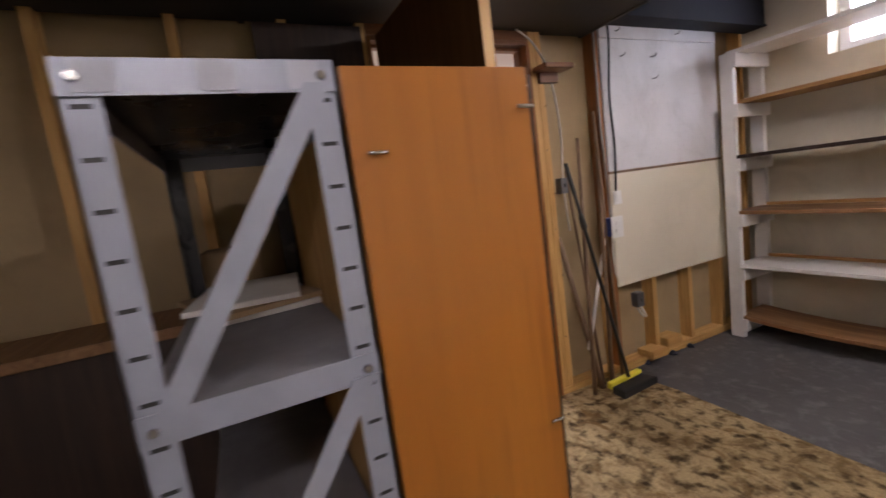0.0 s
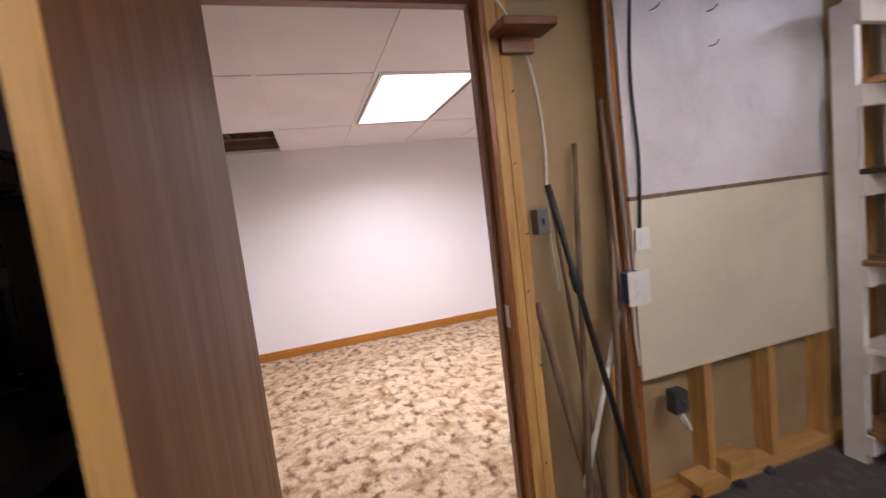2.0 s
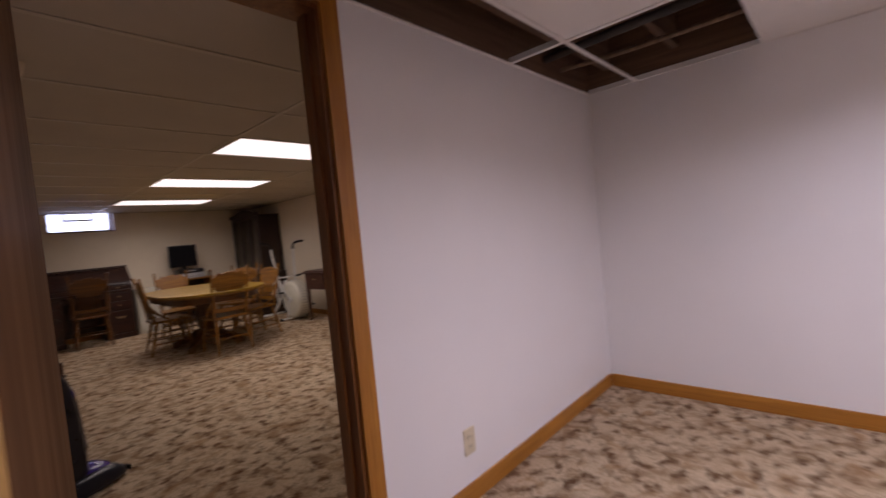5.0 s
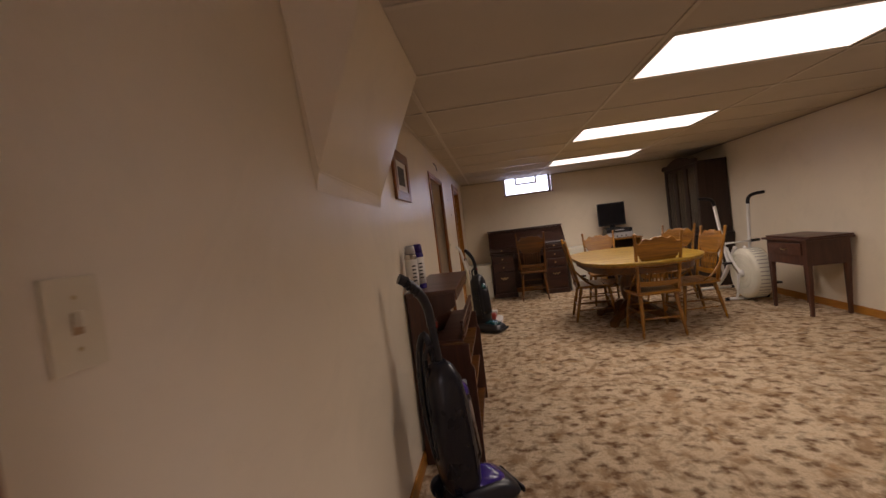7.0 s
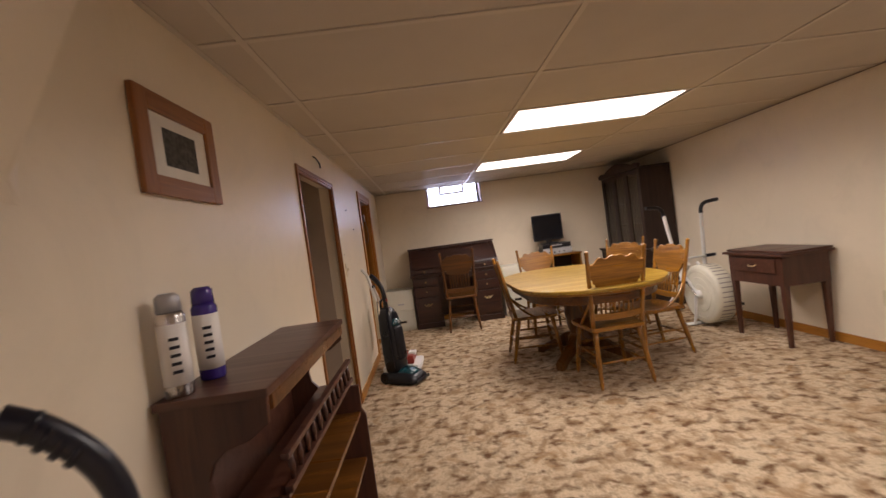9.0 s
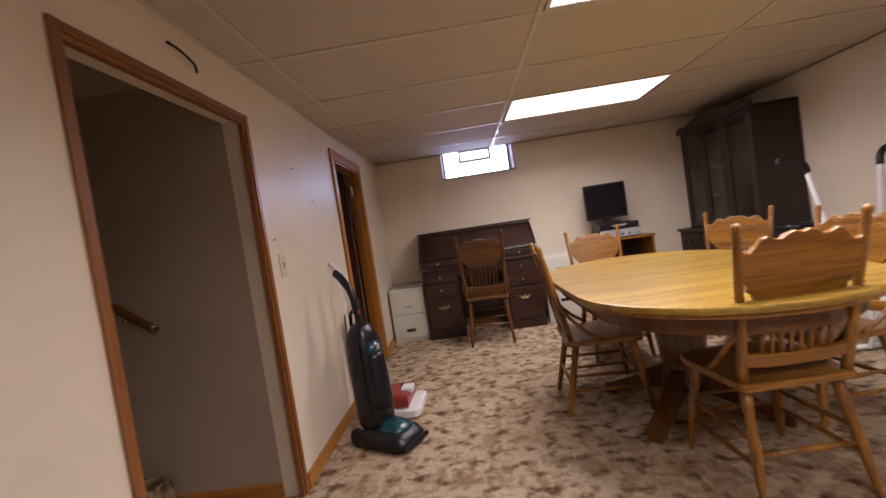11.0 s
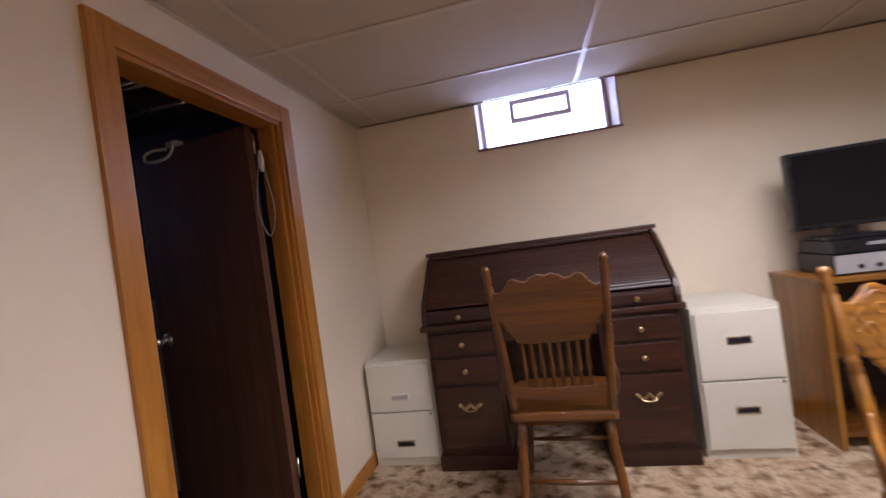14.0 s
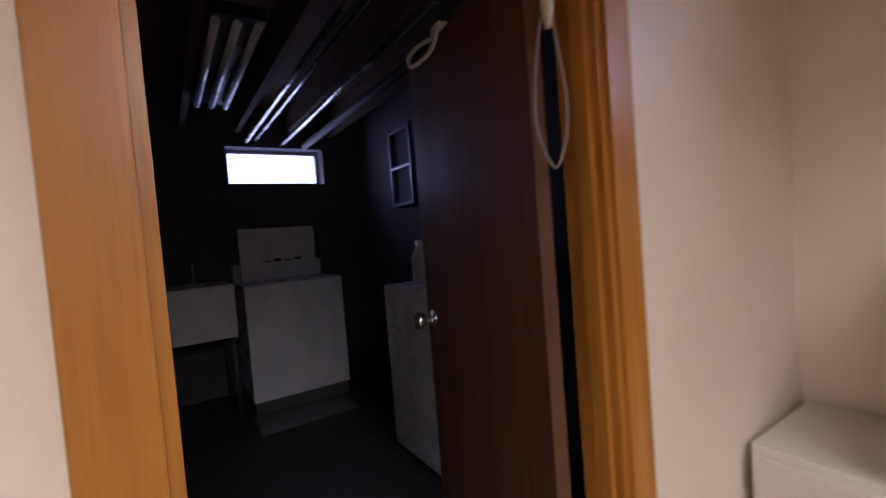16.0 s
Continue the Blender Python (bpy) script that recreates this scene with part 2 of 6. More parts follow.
# ---- building helpers ----
def box(bm, lo, hi, bevel=0.0):
    """An upright box between two corners, with rounded edges if asked."""
    x0, y0, z0 = (min(a, b) for a, b in zip(lo, hi))
    x1, y1, z1 = (max(a, b) for a, b in zip(lo, hi))
    t = bmesh.new()
    bmesh.ops.create_cube(t, size=1)
    for v in t.verts:
        v.co = ((x0 + x1) / 2 + v.co.x * (x1 - x0), (y0 + y1) / 2 + v.co.y * (y1 - y0), (z0 + z1) / 2 + v.co.z * (z1 - z0))
    if bevel:
        bmesh.ops.bevel(t, geom=list(t.edges), offset=bevel, segments=2, affect="EDGES", profile=0.7)
    join(bm, t)
    return bm


def join(bm, t, m=None):
    if m is not None:
        t.transform(m)
    me = bpy.data.meshes.new("tmp")
    t.to_mesh(me)
    bm.from_mesh(me)
    bpy.data.meshes.remove(me)
    t.free()
    return bm


def B():
    return bmesh.new()


def bx(lo, hi, bevel=0.0):
    return box(B(), lo, hi, bevel)


def rod(bm, p0, p1, profile, seg=14):
    """A turned piece from p0 to p1; profile: (share of the length, radius)."""
    p0, p1 = Vector(p0), Vector(p1)
    d = p1 - p0
    q = d.to_track_quat("Z", "Y").to_matrix()
    rings = []
    for s, r in profile:
        c = p0 + d * s
        rings.append([bm.verts.new(c + q @ Vector((r * math.cos(2 * math.pi * k / seg), r * math.sin(2 * math.pi * k / seg), 0))) for k in range(seg)])
    for a, b in zip(rings, rings[1:]):
        for k in range(seg):
            f = bm.faces.new((a[k], a[(k + 1) % seg], b[(k + 1) % seg], b[k]))
            f.smooth = True
    bm.faces.new(rings[0][::-1]), bm.faces.new(rings[-1])
    return bm


def stick(p0, p1, r, seg=10):
    return rod(B(), p0, p1, [(0, r), (1, r)], seg)


def tube(bm, pts, r, seg=10):
    """A bent tube through points, rounded off between them."""
    P = [Vector(p) for p in pts]
    fine = []
    for i in range(len(P) - 1):
        a, b, c, d = P[max(i - 1, 0)], P[i], P[i + 1], P[min(i + 2, len(P) - 1)]
        for k in range(6):
            t = k / 6
            fine.append(0.5 * ((2 * b) + (c - a) * t + (2 * a - 5 * b + 4 * c - d) * t * t + (3 * b - a - 3 * c + d) * t**3))
    fine.append(P[-1])
    prev, rings = None, []
    for i, p in enumerate(fine):
        d = (fine[min(i + 1, len(fine) - 1)] - fine[max(i - 1, 0)]).normalized()
        if prev is None:
            u = d.orthogonal().normalized()
        else:
            u = (prev - d * prev.dot(d)).normalized()
        prev, w = u, d.cross(u)
        rings.append([bm.verts.new(p + r * (u * math.cos(2 * math.pi * k / seg) + w * math.sin(2 * math.pi * k / seg))) for k in range(seg)])
    for a, b in zip(rings, rings[1:]):
        for k in range(seg):
            f = bm.faces.new((a[k], a[(k + 1) % seg], b[(k + 1) % seg], b[k]))
            f.smooth = True
    bm.faces.new(rings[0][::-1]), bm.faces.new(rings[-1])
    return bm


def slab(bm, outline, depth, m=None, bevel=0.0):
    """A flat outline (x, y) made solid along z, then placed by m."""
    t = bmesh.new()
    f = t.faces.new([t.verts.new((x, y, 0)) for x, y in outline])
    f.normal_update()
    if f.normal.z < 0:
        f.normal_flip()
    r = bmesh.ops.extrude_face_region(t, geom=[f])
    for v in r["geom"]:
        if isinstance(v, bmesh.types.BMVert):
            v.co.z += depth
    bmesh.ops.recalc_face_normals(t, faces=t.faces)
    if bevel:
        es = [e for e in t.edges if abs(e.verts[0].co.z - e.verts[1].co.z) < 1e-6]
        bmesh.ops.bevel(t, geom=es, offset=bevel, segments=2, affect="EDGES", profile=0.6)
    return join(bm, t, m)


def loft(sections, n=24, power=3.2):
    """A closed body through soft-cornered sections: (z, centre x, half depth, half width)."""
    bm, rings = B(), []
    for z, cx, hx, hy in sections:
        ring = []
        for k in range(n):
            c, q = math.cos(2 * math.pi * k / n), math.sin(2 * math.pi * k / n)
            ring.append(bm.verts.new((cx + hx * math.copysign(abs(c) ** (2 / power), c), hy * math.copysign(abs(q) ** (2 / power), q), z)))
        rings.append(ring)
    for lo, hi in zip(rings, rings[1:]):
        for k in range(n):
            bm.faces.new((lo[k], lo[(k + 1) % n], hi[(k + 1) % n], hi[k])).smooth = True
    bm.faces.new(rings[0][::-1]), bm.faces.new(rings[-1])
    return bm


# axes swaps for slab(): outline x, y, depth -> world
XZ = Matrix(((1, 0, 0, 0), (0, 0, 1, 0), (0, 1, 0, 0), (0, 0, 0, 1)))  # outline in x, z; depth along +y
YZ = Matrix(((0, 0, 1, 0), (1, 0, 0, 0), (0, 1, 0, 0), (0, 0, 0, 1)))  # outline in y, z; depth along +x


def part(name, bm, mat, parent=None, label=""):
    me = bpy.data.meshes.new(name)
    bmesh.ops.recalc_face_normals(bm, faces=bm.faces)
    bm.to_mesh(me)
    bm.free()
    me.materials.append(mat)
    ob = new(name, me)
    if parent is not None:
        ob.parent = parent
    if label:
        tagged(ob, label)
    return ob


def setting(name, bm, mat, label="", category=""):
    return tagged(part(name, bm, mat), label, category or name.split("_")[0], kind="structure")


def thing(name, m, label, category, group=""):
    e = new(name)
    e.empty_display_size = 0.1
    e.matrix_basis = m
    return tagged(e, label, category, group)


def twin(ob, m):
    """The same part once more, under the same parent, moved by m."""
    o = ob.copy()
    scene.collection.objects.link(o)
    o.matrix_basis = m @ ob.matrix_basis
    return o


def wall_x(x0, x1, y0, y1, z0, z1, holes):
    """A wall along y between x0 and x1; holes: (y0, y1, z0, z1)."""
    bm, y = B(), y0
    for a, b, c, d in sorted(holes):
        if a > y:
            box(bm, (x0, y, z0), (x1, a, z1))
        if c > z0:
            box(bm, (x0, a, z0), (x1, b, c))
        if d < z1:
            box(bm, (x0, a, d), (x1, b, z1))
        y = b
    if y < y1:
        box(bm, (x0, y, z0), (x1, y1, z1))
    return bm


def wall_y(y0, y1, x0, x1, z0, z1, holes):
    bm = wall_x(0, 1, x0, x1, z0, z1, holes)
    for v in bm.verts:
        v.co = (v.co.y, y0 + (y1 - y0) * v.co.x, v.co.z)
    return bm

# ---- the large structure ----
CEIL_C, CEIL_B, TOP = 2.02, 2.05, 2.42
X_R, Y_END = 3.90, 7.60
# floors
setting("floor", bx((-0.09, -3.72, -0.05), (X_R + 0.1, Y_END + 0.1, 0.0)), M_CARPET, "beige and brown sculpted pile carpet", "carpet")
setting("floor_storage", bx((-4.2, -3.72, -0.06), (-0.09, 2.6, -0.012)), M_CONCRETE, "grey painted concrete floor, scuffed", "floor")
setting("floor_laundry", bx((-3.75, 4.55, -0.06), (-0.09, Y_END + 0.1, -0.012)), M_CONCRETE_DARK, "painted concrete floor, darkened as unlit", "floor")
setting("floor_stairwell", bx((-3.75, 3.3, -0.05), (-0.09, 4.55, 0.0)), M_CARPET, "brown carpet at the foot of the stairs", "carpet")

# partition on the left of the family room, with the stair opening and the laundry door
setting("wall_west", wall_x(-0.10, 0.0, 0.10, Y_END, 0, TOP, [(3.61, 4.52, 0, 1.78), (5.88, 6.663, 0, 1.82)]), M_CREAM, "cream painted partition wall", "wall")
setting("wall_north", wall_y(Y_END, Y_END + 0.32, -0.1, X_R + 0.1, 0, TOP, [(0.775, 1.62, 1.725, 2.20)]), M_CREAM, "cream painted end wall with a small window", "wall")
setting("wall_east", bx((X_R, 0.10, 0), (X_R + 0.12, Y_END, TOP)), M_CREAM, "cream painted long wall", "wall")
setting("wall_south", wall_y(0.004, 0.10, -0.09, X_R + 0.12, 0, TOP, [(0.10, 0.90, 0, 2.0)]), M_CREAM, "cream painted wall with a doorway", "wall")
setting("wall_south_white", wall_y(-0.012, 0.004, -0.075, 3.02, 0, CEIL_B + 0.01, [(0.10, 0.90, 0, 2.0)]), M_WHITEWALL, "white painted plasterboard with a doorway", "wall")
setting("wall_white_east", bx((3.02, -3.70, 0), (3.12, -0.0, CEIL_B + 0.01)), M_WHITEWALL, "plain white painted wall", "wall")
setting("wall_white_south", bx((-0.09, -4.0, 0), (3.12, -3.70, TOP)), M_WHITEWALL, "plain white painted wall", "wall")
setting("wall_white_west", wall_x(-0.09, -0.075, -3.70, 0.0, 0, TOP, [(-1.78, -0.90, 0, 2.0)]), M_WHITEWALL, "white painted plasterboard partition", "wall")
setting("wall_backing", wall_x(-0.105, -0.091, -3.70, 2.6, 0, TOP, [(-1.78, -0.90, 0, 2.0)]), M_BACKBOARD, "bare tan backs of wall panels", "wall")
# storage shell
setting("wall_block_south", wall_y(-4.0, -3.70, -4.2, -0.09, -0.05, TOP, [(-1.56, -0.68, 1.80, 2.21)]), M_BLOCKWALL, "cream painted masonry wall with a high window", "wall")
setting("wall_block_west", bx((-4.35, -4.0, -0.05), (-4.2, 2.6, TOP)), M_BLOCKWALL, "cream painted masonry wall", "wall")
setting("wall_block_north", bx((-4.2, 2.6, -0.05), (-0.1, 2.7, TOP)), M_BLOCKWALL, "cream painted masonry wall", "wall")
setting("ceiling_storage", bx((-4.35, -4.0, TOP), (-0.09, 2.7, TOP + 0.05)), M_JOIST, "dark underside of the floor boards", "ceiling")
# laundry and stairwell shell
# laundry walls: the room's shade is put into their colour
setting("wall_laundry_west", wall_x(-3.75, -3.45, 4.6, Y_END + 0.1, -0.05, TOP, [(6.40, 7.22, 1.745, 2.065)]), M_DARKWALL, "masonry wall with a bright window, darkened as unlit", "wall")
setting("wall_laundry_south", bx((-3.45, 4.56, -0.05), (-0.1, 4.62, TOP)), M_DARKWALL, "bare wall, darkened as unlit", "wall")
setting("wall_laundry_north", bx((-3.75, Y_END, -0.05), (-0.1, Y_END + 0.1, TOP)), M_DARKWALL, "bare masonry wall, darkened as unlit", "wall")
setting("ceiling_laundry", bx((-3.75, 4.56, TOP), (-0.09, Y_END + 0.1, TOP + 0.05)), M_JOIST, "dark underside of the floor boards", "ceiling")
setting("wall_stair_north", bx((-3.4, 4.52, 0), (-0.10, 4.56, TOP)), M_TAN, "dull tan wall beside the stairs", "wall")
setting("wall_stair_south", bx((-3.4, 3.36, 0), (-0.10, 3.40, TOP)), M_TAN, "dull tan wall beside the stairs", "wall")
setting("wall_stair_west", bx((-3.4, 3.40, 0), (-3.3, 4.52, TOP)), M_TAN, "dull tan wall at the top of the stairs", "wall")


setting("wall_rim_east", bx((3.02, -3.70, CEIL_B + 0.01), (3.12, 0.0, TOP)), M_JOIST_Y, "dark rim board above the ceiling", "rim board")
setting("wall_rim_north", bx((-0.075, -0.012, CEIL_B + 0.01), (3.02, 0.004, TOP)), M_JOIST, "dark rim board above the ceiling", "rim board")


# ceilings: boards in a metal grid
def board_ceiling(name, xs, ys, z, skip, mat, label):
    bm, g = B(), 0.012
    for a, b in zip(xs, xs[1:]):
        for c, d in zip(ys, ys[1:]):
            if not any(p - 0.02 < (a + b) / 2 < q + 0.02 and r - 0.02 < (c + d) / 2 < s + 0.02 for p, q, r, s in skip):
                box(bm, (a + g, c + g, z + 0.002), (b - g, d - g, z + 0.016), 0.002)
    setting(name, bm, mat, label, "ceiling")
    bm = B()
    for x in xs:
        box(bm, (x - 0.0125, ys[0], z - 0.002), (x + 0.0125, ys[-1], z + 0.001)), box(bm, (x - 0.002, ys[0], z + 0.001), (x + 0.002, ys[-1], z + 0.03))
    for y in ys:
        for a, b in zip(xs, xs[1:]):
            box(bm, (a + 0.0125, y - 0.0125, z - 0.0022), (b - 0.0125, y + 0.0125, z + 0.0008))
    setting(name + "_grid", bm, M_TILE_B if mat is M_TILE_B else M_TBAR, "pale metal ceiling grid", "ceiling grid")


YS = [7.59 - 0.463 - 0.6533 * k for k in range(11)][::-1]
YS = [0.10] + [y for y in YS if y > 0.3] + [7.598]
LIGHTS = [(1.40, 2.62, YS[YS_i], YS[YS_i + 1]) for YS_i in [min(range(len(YS)), key=lambda k: abs(YS[k] - y)) for y in (1.95, 3.91, 5.87)]]
board_ceiling("ceiling", [0.002, 0.17, 1.39, 2.63, X_R - 0.002], YS, CEIL_C, LIGHTS, M_TILE, "cream suspended ceiling boards in a grid")
# east and north edge mouldings darkened to draw the shadow line under the ceiling
M_EDGE_SHADE = plain("shade_line_moulding", (0.20, 0.15, 0.10), 0.5)
setting("trim_east", bx((X_R - 0.020, 0.102, CEIL_C - 0.006), (X_R - 0.0005, 7.598, CEIL_C - 0.0025)), M_EDGE_SHADE, "narrow tan moulding line along the ceiling edge", "moulding")
setting("trim_north", bx((0.022, 7.580, CEIL_C - 0.006), (X_R - 0.021, 7.5995, CEIL_C - 0.0025)), M_EDGE_SHADE, "narrow tan moulding line along the ceiling edge", "moulding")
setting("trim_west", bx((0.0005, 1.90, CEIL_C - 0.006), (0.020, 7.598, CEIL_C - 0.0025)), M_TBAR, "narrow tan moulding line along the ceiling edge", "moulding")
setting("ceiling_void", bx((-0.1, 0.1, TOP), (X_R + 0.12, Y_END + 0.3, TOP + 0.05)), M_JOIST, "dark underside of the floor above", "ceiling")
LIGHT_B = (0.80, 2.03, -2.22, -1.61)
board_ceiling("ceiling_white", [-0.073, 0.79, 2.04, 3.018], [-3.698, -3.44, -2.83, -2.23, -1.60, -1.0, -0.33, -0.014], CEIL_B,
              [LIGHT_B, (2.04, 3.02, -1.0, -0.33), (2.04, 3.02, -0.33, 0), (0.79, 2.04, -0.33, 0)], M_TILE_B, "white suspended ceiling boards, corner ones missing")
setting("ceiling_void_white", bx((-0.09, -4.0, TOP), (3.12, 0.1, TOP + 0.05)), M_JOIST_Y, "dark underside of the floor above", "ceiling")


def ceiling_light(x0, x1, y0, y1, z, mat, label, watts, col, spread):
    e = thing("ceiling_light", pose((x0 + x1) / 2, (y0 + y1) / 2, z), label, "ceiling light", "recessed ceiling lights")
    a, b = (x1 - x0) / 2 - 0.012, (y1 - y0) / 2 - 0.012
    part("diffuser", bx((-a + 0.02, -b + 0.02, 0.004), (a - 0.02, b - 0.02, 0.010)), mat, e, "glowing acrylic diffuser")
    bm = B()
    for p, q in (((-a, -b), (a, -b + 0.02)), ((-a, b - 0.02), (a, b)), ((-a, -b + 0.02), (-a + 0.02, b - 0.02)), ((a - 0.02, -b + 0.02), (a, b - 0.02))):
        box(bm, (*p, 0.001), (*q, 0.012))
    part("frame", bm, M_TBAR, e)
    part("housing", bx((-a, -b, 0.014), (a, b, 0.10)), M_WHITEPAINT, e)
    d = bpy.data.lights.new("fluorescent_tubes", "AREA")
    d.shape, d.size, d.size_y, d.energy, d.color, d.spread = "RECTANGLE", 2 * a - 0.05, 2 * b - 0.05, watts, col, radians(spread)
    lamp = new("fluorescent_tubes", d)
    lamp.matrix_world = look(((x0 + x1) / 2, (y0 + y1) / 2, z + 0.003), ((x0 + x1) / 2, (y0 + y1) / 2 + 0.0001, 0))
    return e


for L in LIGHTS:
    ceiling_light(*L, CEIL_C, M_PANEL, "recessed fluorescent ceiling light, switched on", 31, (1.0, 0.905, 0.775), 156)
ceiling_light(*LIGHT_B, CEIL_B, M_PANEL_B, "recessed fluorescent ceiling light, switched on", 86, (1.0, 0.955, 0.975), 152)


# door frames
def frame_x(name, x_face, side, y0, y1, z, w, t, depth, mat, mat_top, label):
    """Casing round an opening in a wall along y: on the face x_face, towards side (+1 or -1), and the jamb through the wall."""
    e = tagged(new(name), label, "door frame", kind="structure")
    f, g = x_face, x_face + side * t
    part("casing", bx((f, y0 - w, 0), (g, y0 + 0.004, z + w), 0.003), mat, e)
    part("casing", bx((f, y1 - 0.004, 0), (g, y1 + w, z + w), 0.003), mat, e)
    part("casing", bx((f, y0 + 0.005, z - 0.004), (g - side * 0.001, y1 - 0.005, z + w - 0.001), 0.003), mat_top, e)
    h = x_face - side * depth
    part("jamb", bx((h, y0, 0), (f + side * 0.002, y0 + 0.018, z - 0.001)), mat, e)
    part("jamb", bx((h, y1 - 0.018, 0), (f + side * 0.002, y1, z - 0.001)), mat, e)
    part("jamb", bx((h, y0 + 0.018, z - 0.02), (f + side * 0.002, y1 - 0.018, z)), mat_top, e)
    return e


fr = frame_x("door_frame_laundry", 0.0, 1, 5.88, 6.663, 1.82, 0.072, 0.016, 0.10, M_OAKTRIM, M_OAKTRIM_Y, "varnished oak door casing")
part("stop", bx((-0.055, 6.633, 0), (-0.02, 6.645, 1.80)), M_OAKTRIM, fr)
frame_x("door_frame_stairs", 0.0, 1, 3.61, 4.52, 1.78, 0.024, 0.012, 0.02, M_CASING, M_CASING_Y, "red-brown wood trim round the stair opening")
fs = frame_x("door_frame_storage", -0.19, -1, -1.79, -0.899, 2.0, 0.0001, 0.001, 0.115, M_CASING, M_JAMB_Y, "stained wood jamb of the storage doorway")
part("stop", bx((-0.14, -1.775, 0), (-0.10, -1.758, 1.98)), M_JAMB, fs)
part("stop", bx((-0.14, -1.758, 1.965), (-0.10, -0.918, 1.98)), M_JAMB_Y, fs)
part("strike_plate", bx((-0.175, -1.775, 0.86), (-0.145, -1.7705, 0.94)), M_WHITEPAINT, fs, "bright strike plate")

fd = tagged(new("door_frame_family"), "stained wood casing of the family room doorway", "door frame", kind="structure")
part("casing", bx((0.894, -0.030, 0), (0.962, -0.0125, 2.065), 0.003), M_OAKTRIM, fd)
part("casing", bx((0.04, -0.030, 0), (0.104, -0.0125, 2.065), 0.003), M_CASING, fd)
part("casing", bx((0.105, -0.029, 1.997), (0.893, -0.0125, 2.064), 0.003), M_CASING_X, fd)
part("jamb", bx((0.882, -0.012, 0), (0.90, 0.105, 2.0)), M_JAMB, fd)
part("jamb", bx((0.10, -0.012, 0), (0.118, 0.105, 2.0)), M_JAMB, fd)
part("jamb", bx((0.118, -0.012, 1.982), (0.882, 0.105, 2.0)), M_JAMB, fd)
part("stop", bx((0.872, 0.035, 0), (0.882, 0.075, 1.982)), M_JAMB, fd)
part("casing", bx((0.894, 0.1055, 0), (0.962, 0.122, 2.0), 0.003), M_CASING, fd)


# baseboards
def baseboard(name, lo, hi, mat):
    setting(name, bx(lo, hi, 0.003), mat, "varnished oak baseboard", "baseboard")


baseboard("baseboard_west_1", (0.0, 0.12, 0), (0.013, 3.577, 0.075), M_OAKTRIM_Y)
baseboard("baseboard_west_2", (0.0, 4.565, 0), (0.013, 5.807, 0.075), M_OAKTRIM_Y)
baseboard("baseboard_west_3", (0.0, 6.736, 0), (0.013, 7.587, 0.075), M_OAKTRIM_Y)
baseboard("baseboard_north", (0.0, 7.587, 0), (X_R, 7.60, 0.075), M_OAKTRIM_X)
baseboard("baseboard_east", (X_R - 0.013, 0.12, 0), (X_R, 7.586, 0.075), M_OAKTRIM_Y)
baseboard("baseboard_white_north", (0.963, -0.025, 0), (3.007, -0.012, 0.085), M_OAKTRIM_X)
baseboard("baseboard_white_east", (3.007, -3.69, 0), (3.02, -0.025, 0.085), M_OAKTRIM_Y)
baseboard("baseboard_white_south", (-0.07, -3.70, 0), (3.006, -3.687, 0.085), M_OAKTRIM_X)
baseboard("baseboard_stairs", (-2.0, 4.507, 0), (-0.10, 4.52, 0.075), M_OAKTRIM_X)


# boxed-in chute that tapers into the wall under the ceiling
def chute():
    bm = B()
    P = [(0.001, 0.995, 2.018), (0.25, 1.04, 2.018), (0.243, 1.885, 2.018), (0.001, 1.885, 2.018), (0.001, 1.085, 1.435), (0.010, 1.10, 1.50), (0.012, 1.80, 1.46), (0.001, 1.83, 1.41)]
    v = [bm.verts.new(p) for p in P]
    for f in ((0, 1, 2, 3), (7, 6, 5, 4), (0, 4, 5, 1), (1, 5, 6, 2), (2, 6, 7, 3), (3, 7, 4, 0)):
        bm.faces.new([v[i] for i in f])
    bmesh.ops.bevel(bm, geom=list(bm.edges), offset=0.004, segments=2, affect="EDGES")
    setting("boxed_chute", bm, M_CREAM, "cream painted boxed-in chute tapering into the wall", "boxing")


chute()

# ---- more materials ----
M_BLACKM = plain("black_enamel_metal", (0.022, 0.022, 0.028), 0.28, 0.3, var=0.2, dirt=0.2)
M_GREYM = plain("grey_enamel_metal", (0.36, 0.38, 0.46), 0.38, 0.15, var=0.1, dirt=0.2)
M_SHELFGREY = plain("dusty_grey_shelf", (0.27, 0.26, 0.28), 0.6, 0.1, var=0.25, dirt=0.4)
M_ORANGE = wood("orange_varnished_panel", (0.37, 0.125, 0.013), (0.44, 0.162, 0.020), "Z", 0.33, 0.25, 0.5)
M_SHELFWOOD = wood("worn_shelf_board", (0.16, 0.075, 0.03), (0.33, 0.18, 0.08), "X", 0.55, 0.6)
M_SHELFEDGE = wood("pine_shelf_edge", (0.32, 0.16, 0.05), (0.55, 0.30, 0.11), "X", 0.6, 0.6)
M_PANELBEIGE = plain("beige_hardboard", (0.68, 0.62, 0.49), 0.55, var=0.06, scale=2, dirt=0.12)
M_CHROME = plain("brushed_steel", (0.62, 0.60, 0.58), 0.25, 1.0, var=0.08)
M_BRASS = plain("brass", (0.52, 0.40, 0.22), 0.32, 1.0, var=0.12)
M_LABEL = plain("faded_label", (0.46, 0.47, 0.54), 0.6)
M_NICKEL = plain("tarnished_nickel", (0.55, 0.49, 0.38), 0.28, 1.0, var=0.2, scale=30)
M_BLACKP = plain("black_plastic", (0.010, 0.010, 0.013), 0.3, var=0.2, spec=0.35)
M_WHITEP = plain("white_plastic", (0.74, 0.73, 0.70), 0.35, var=0.06)
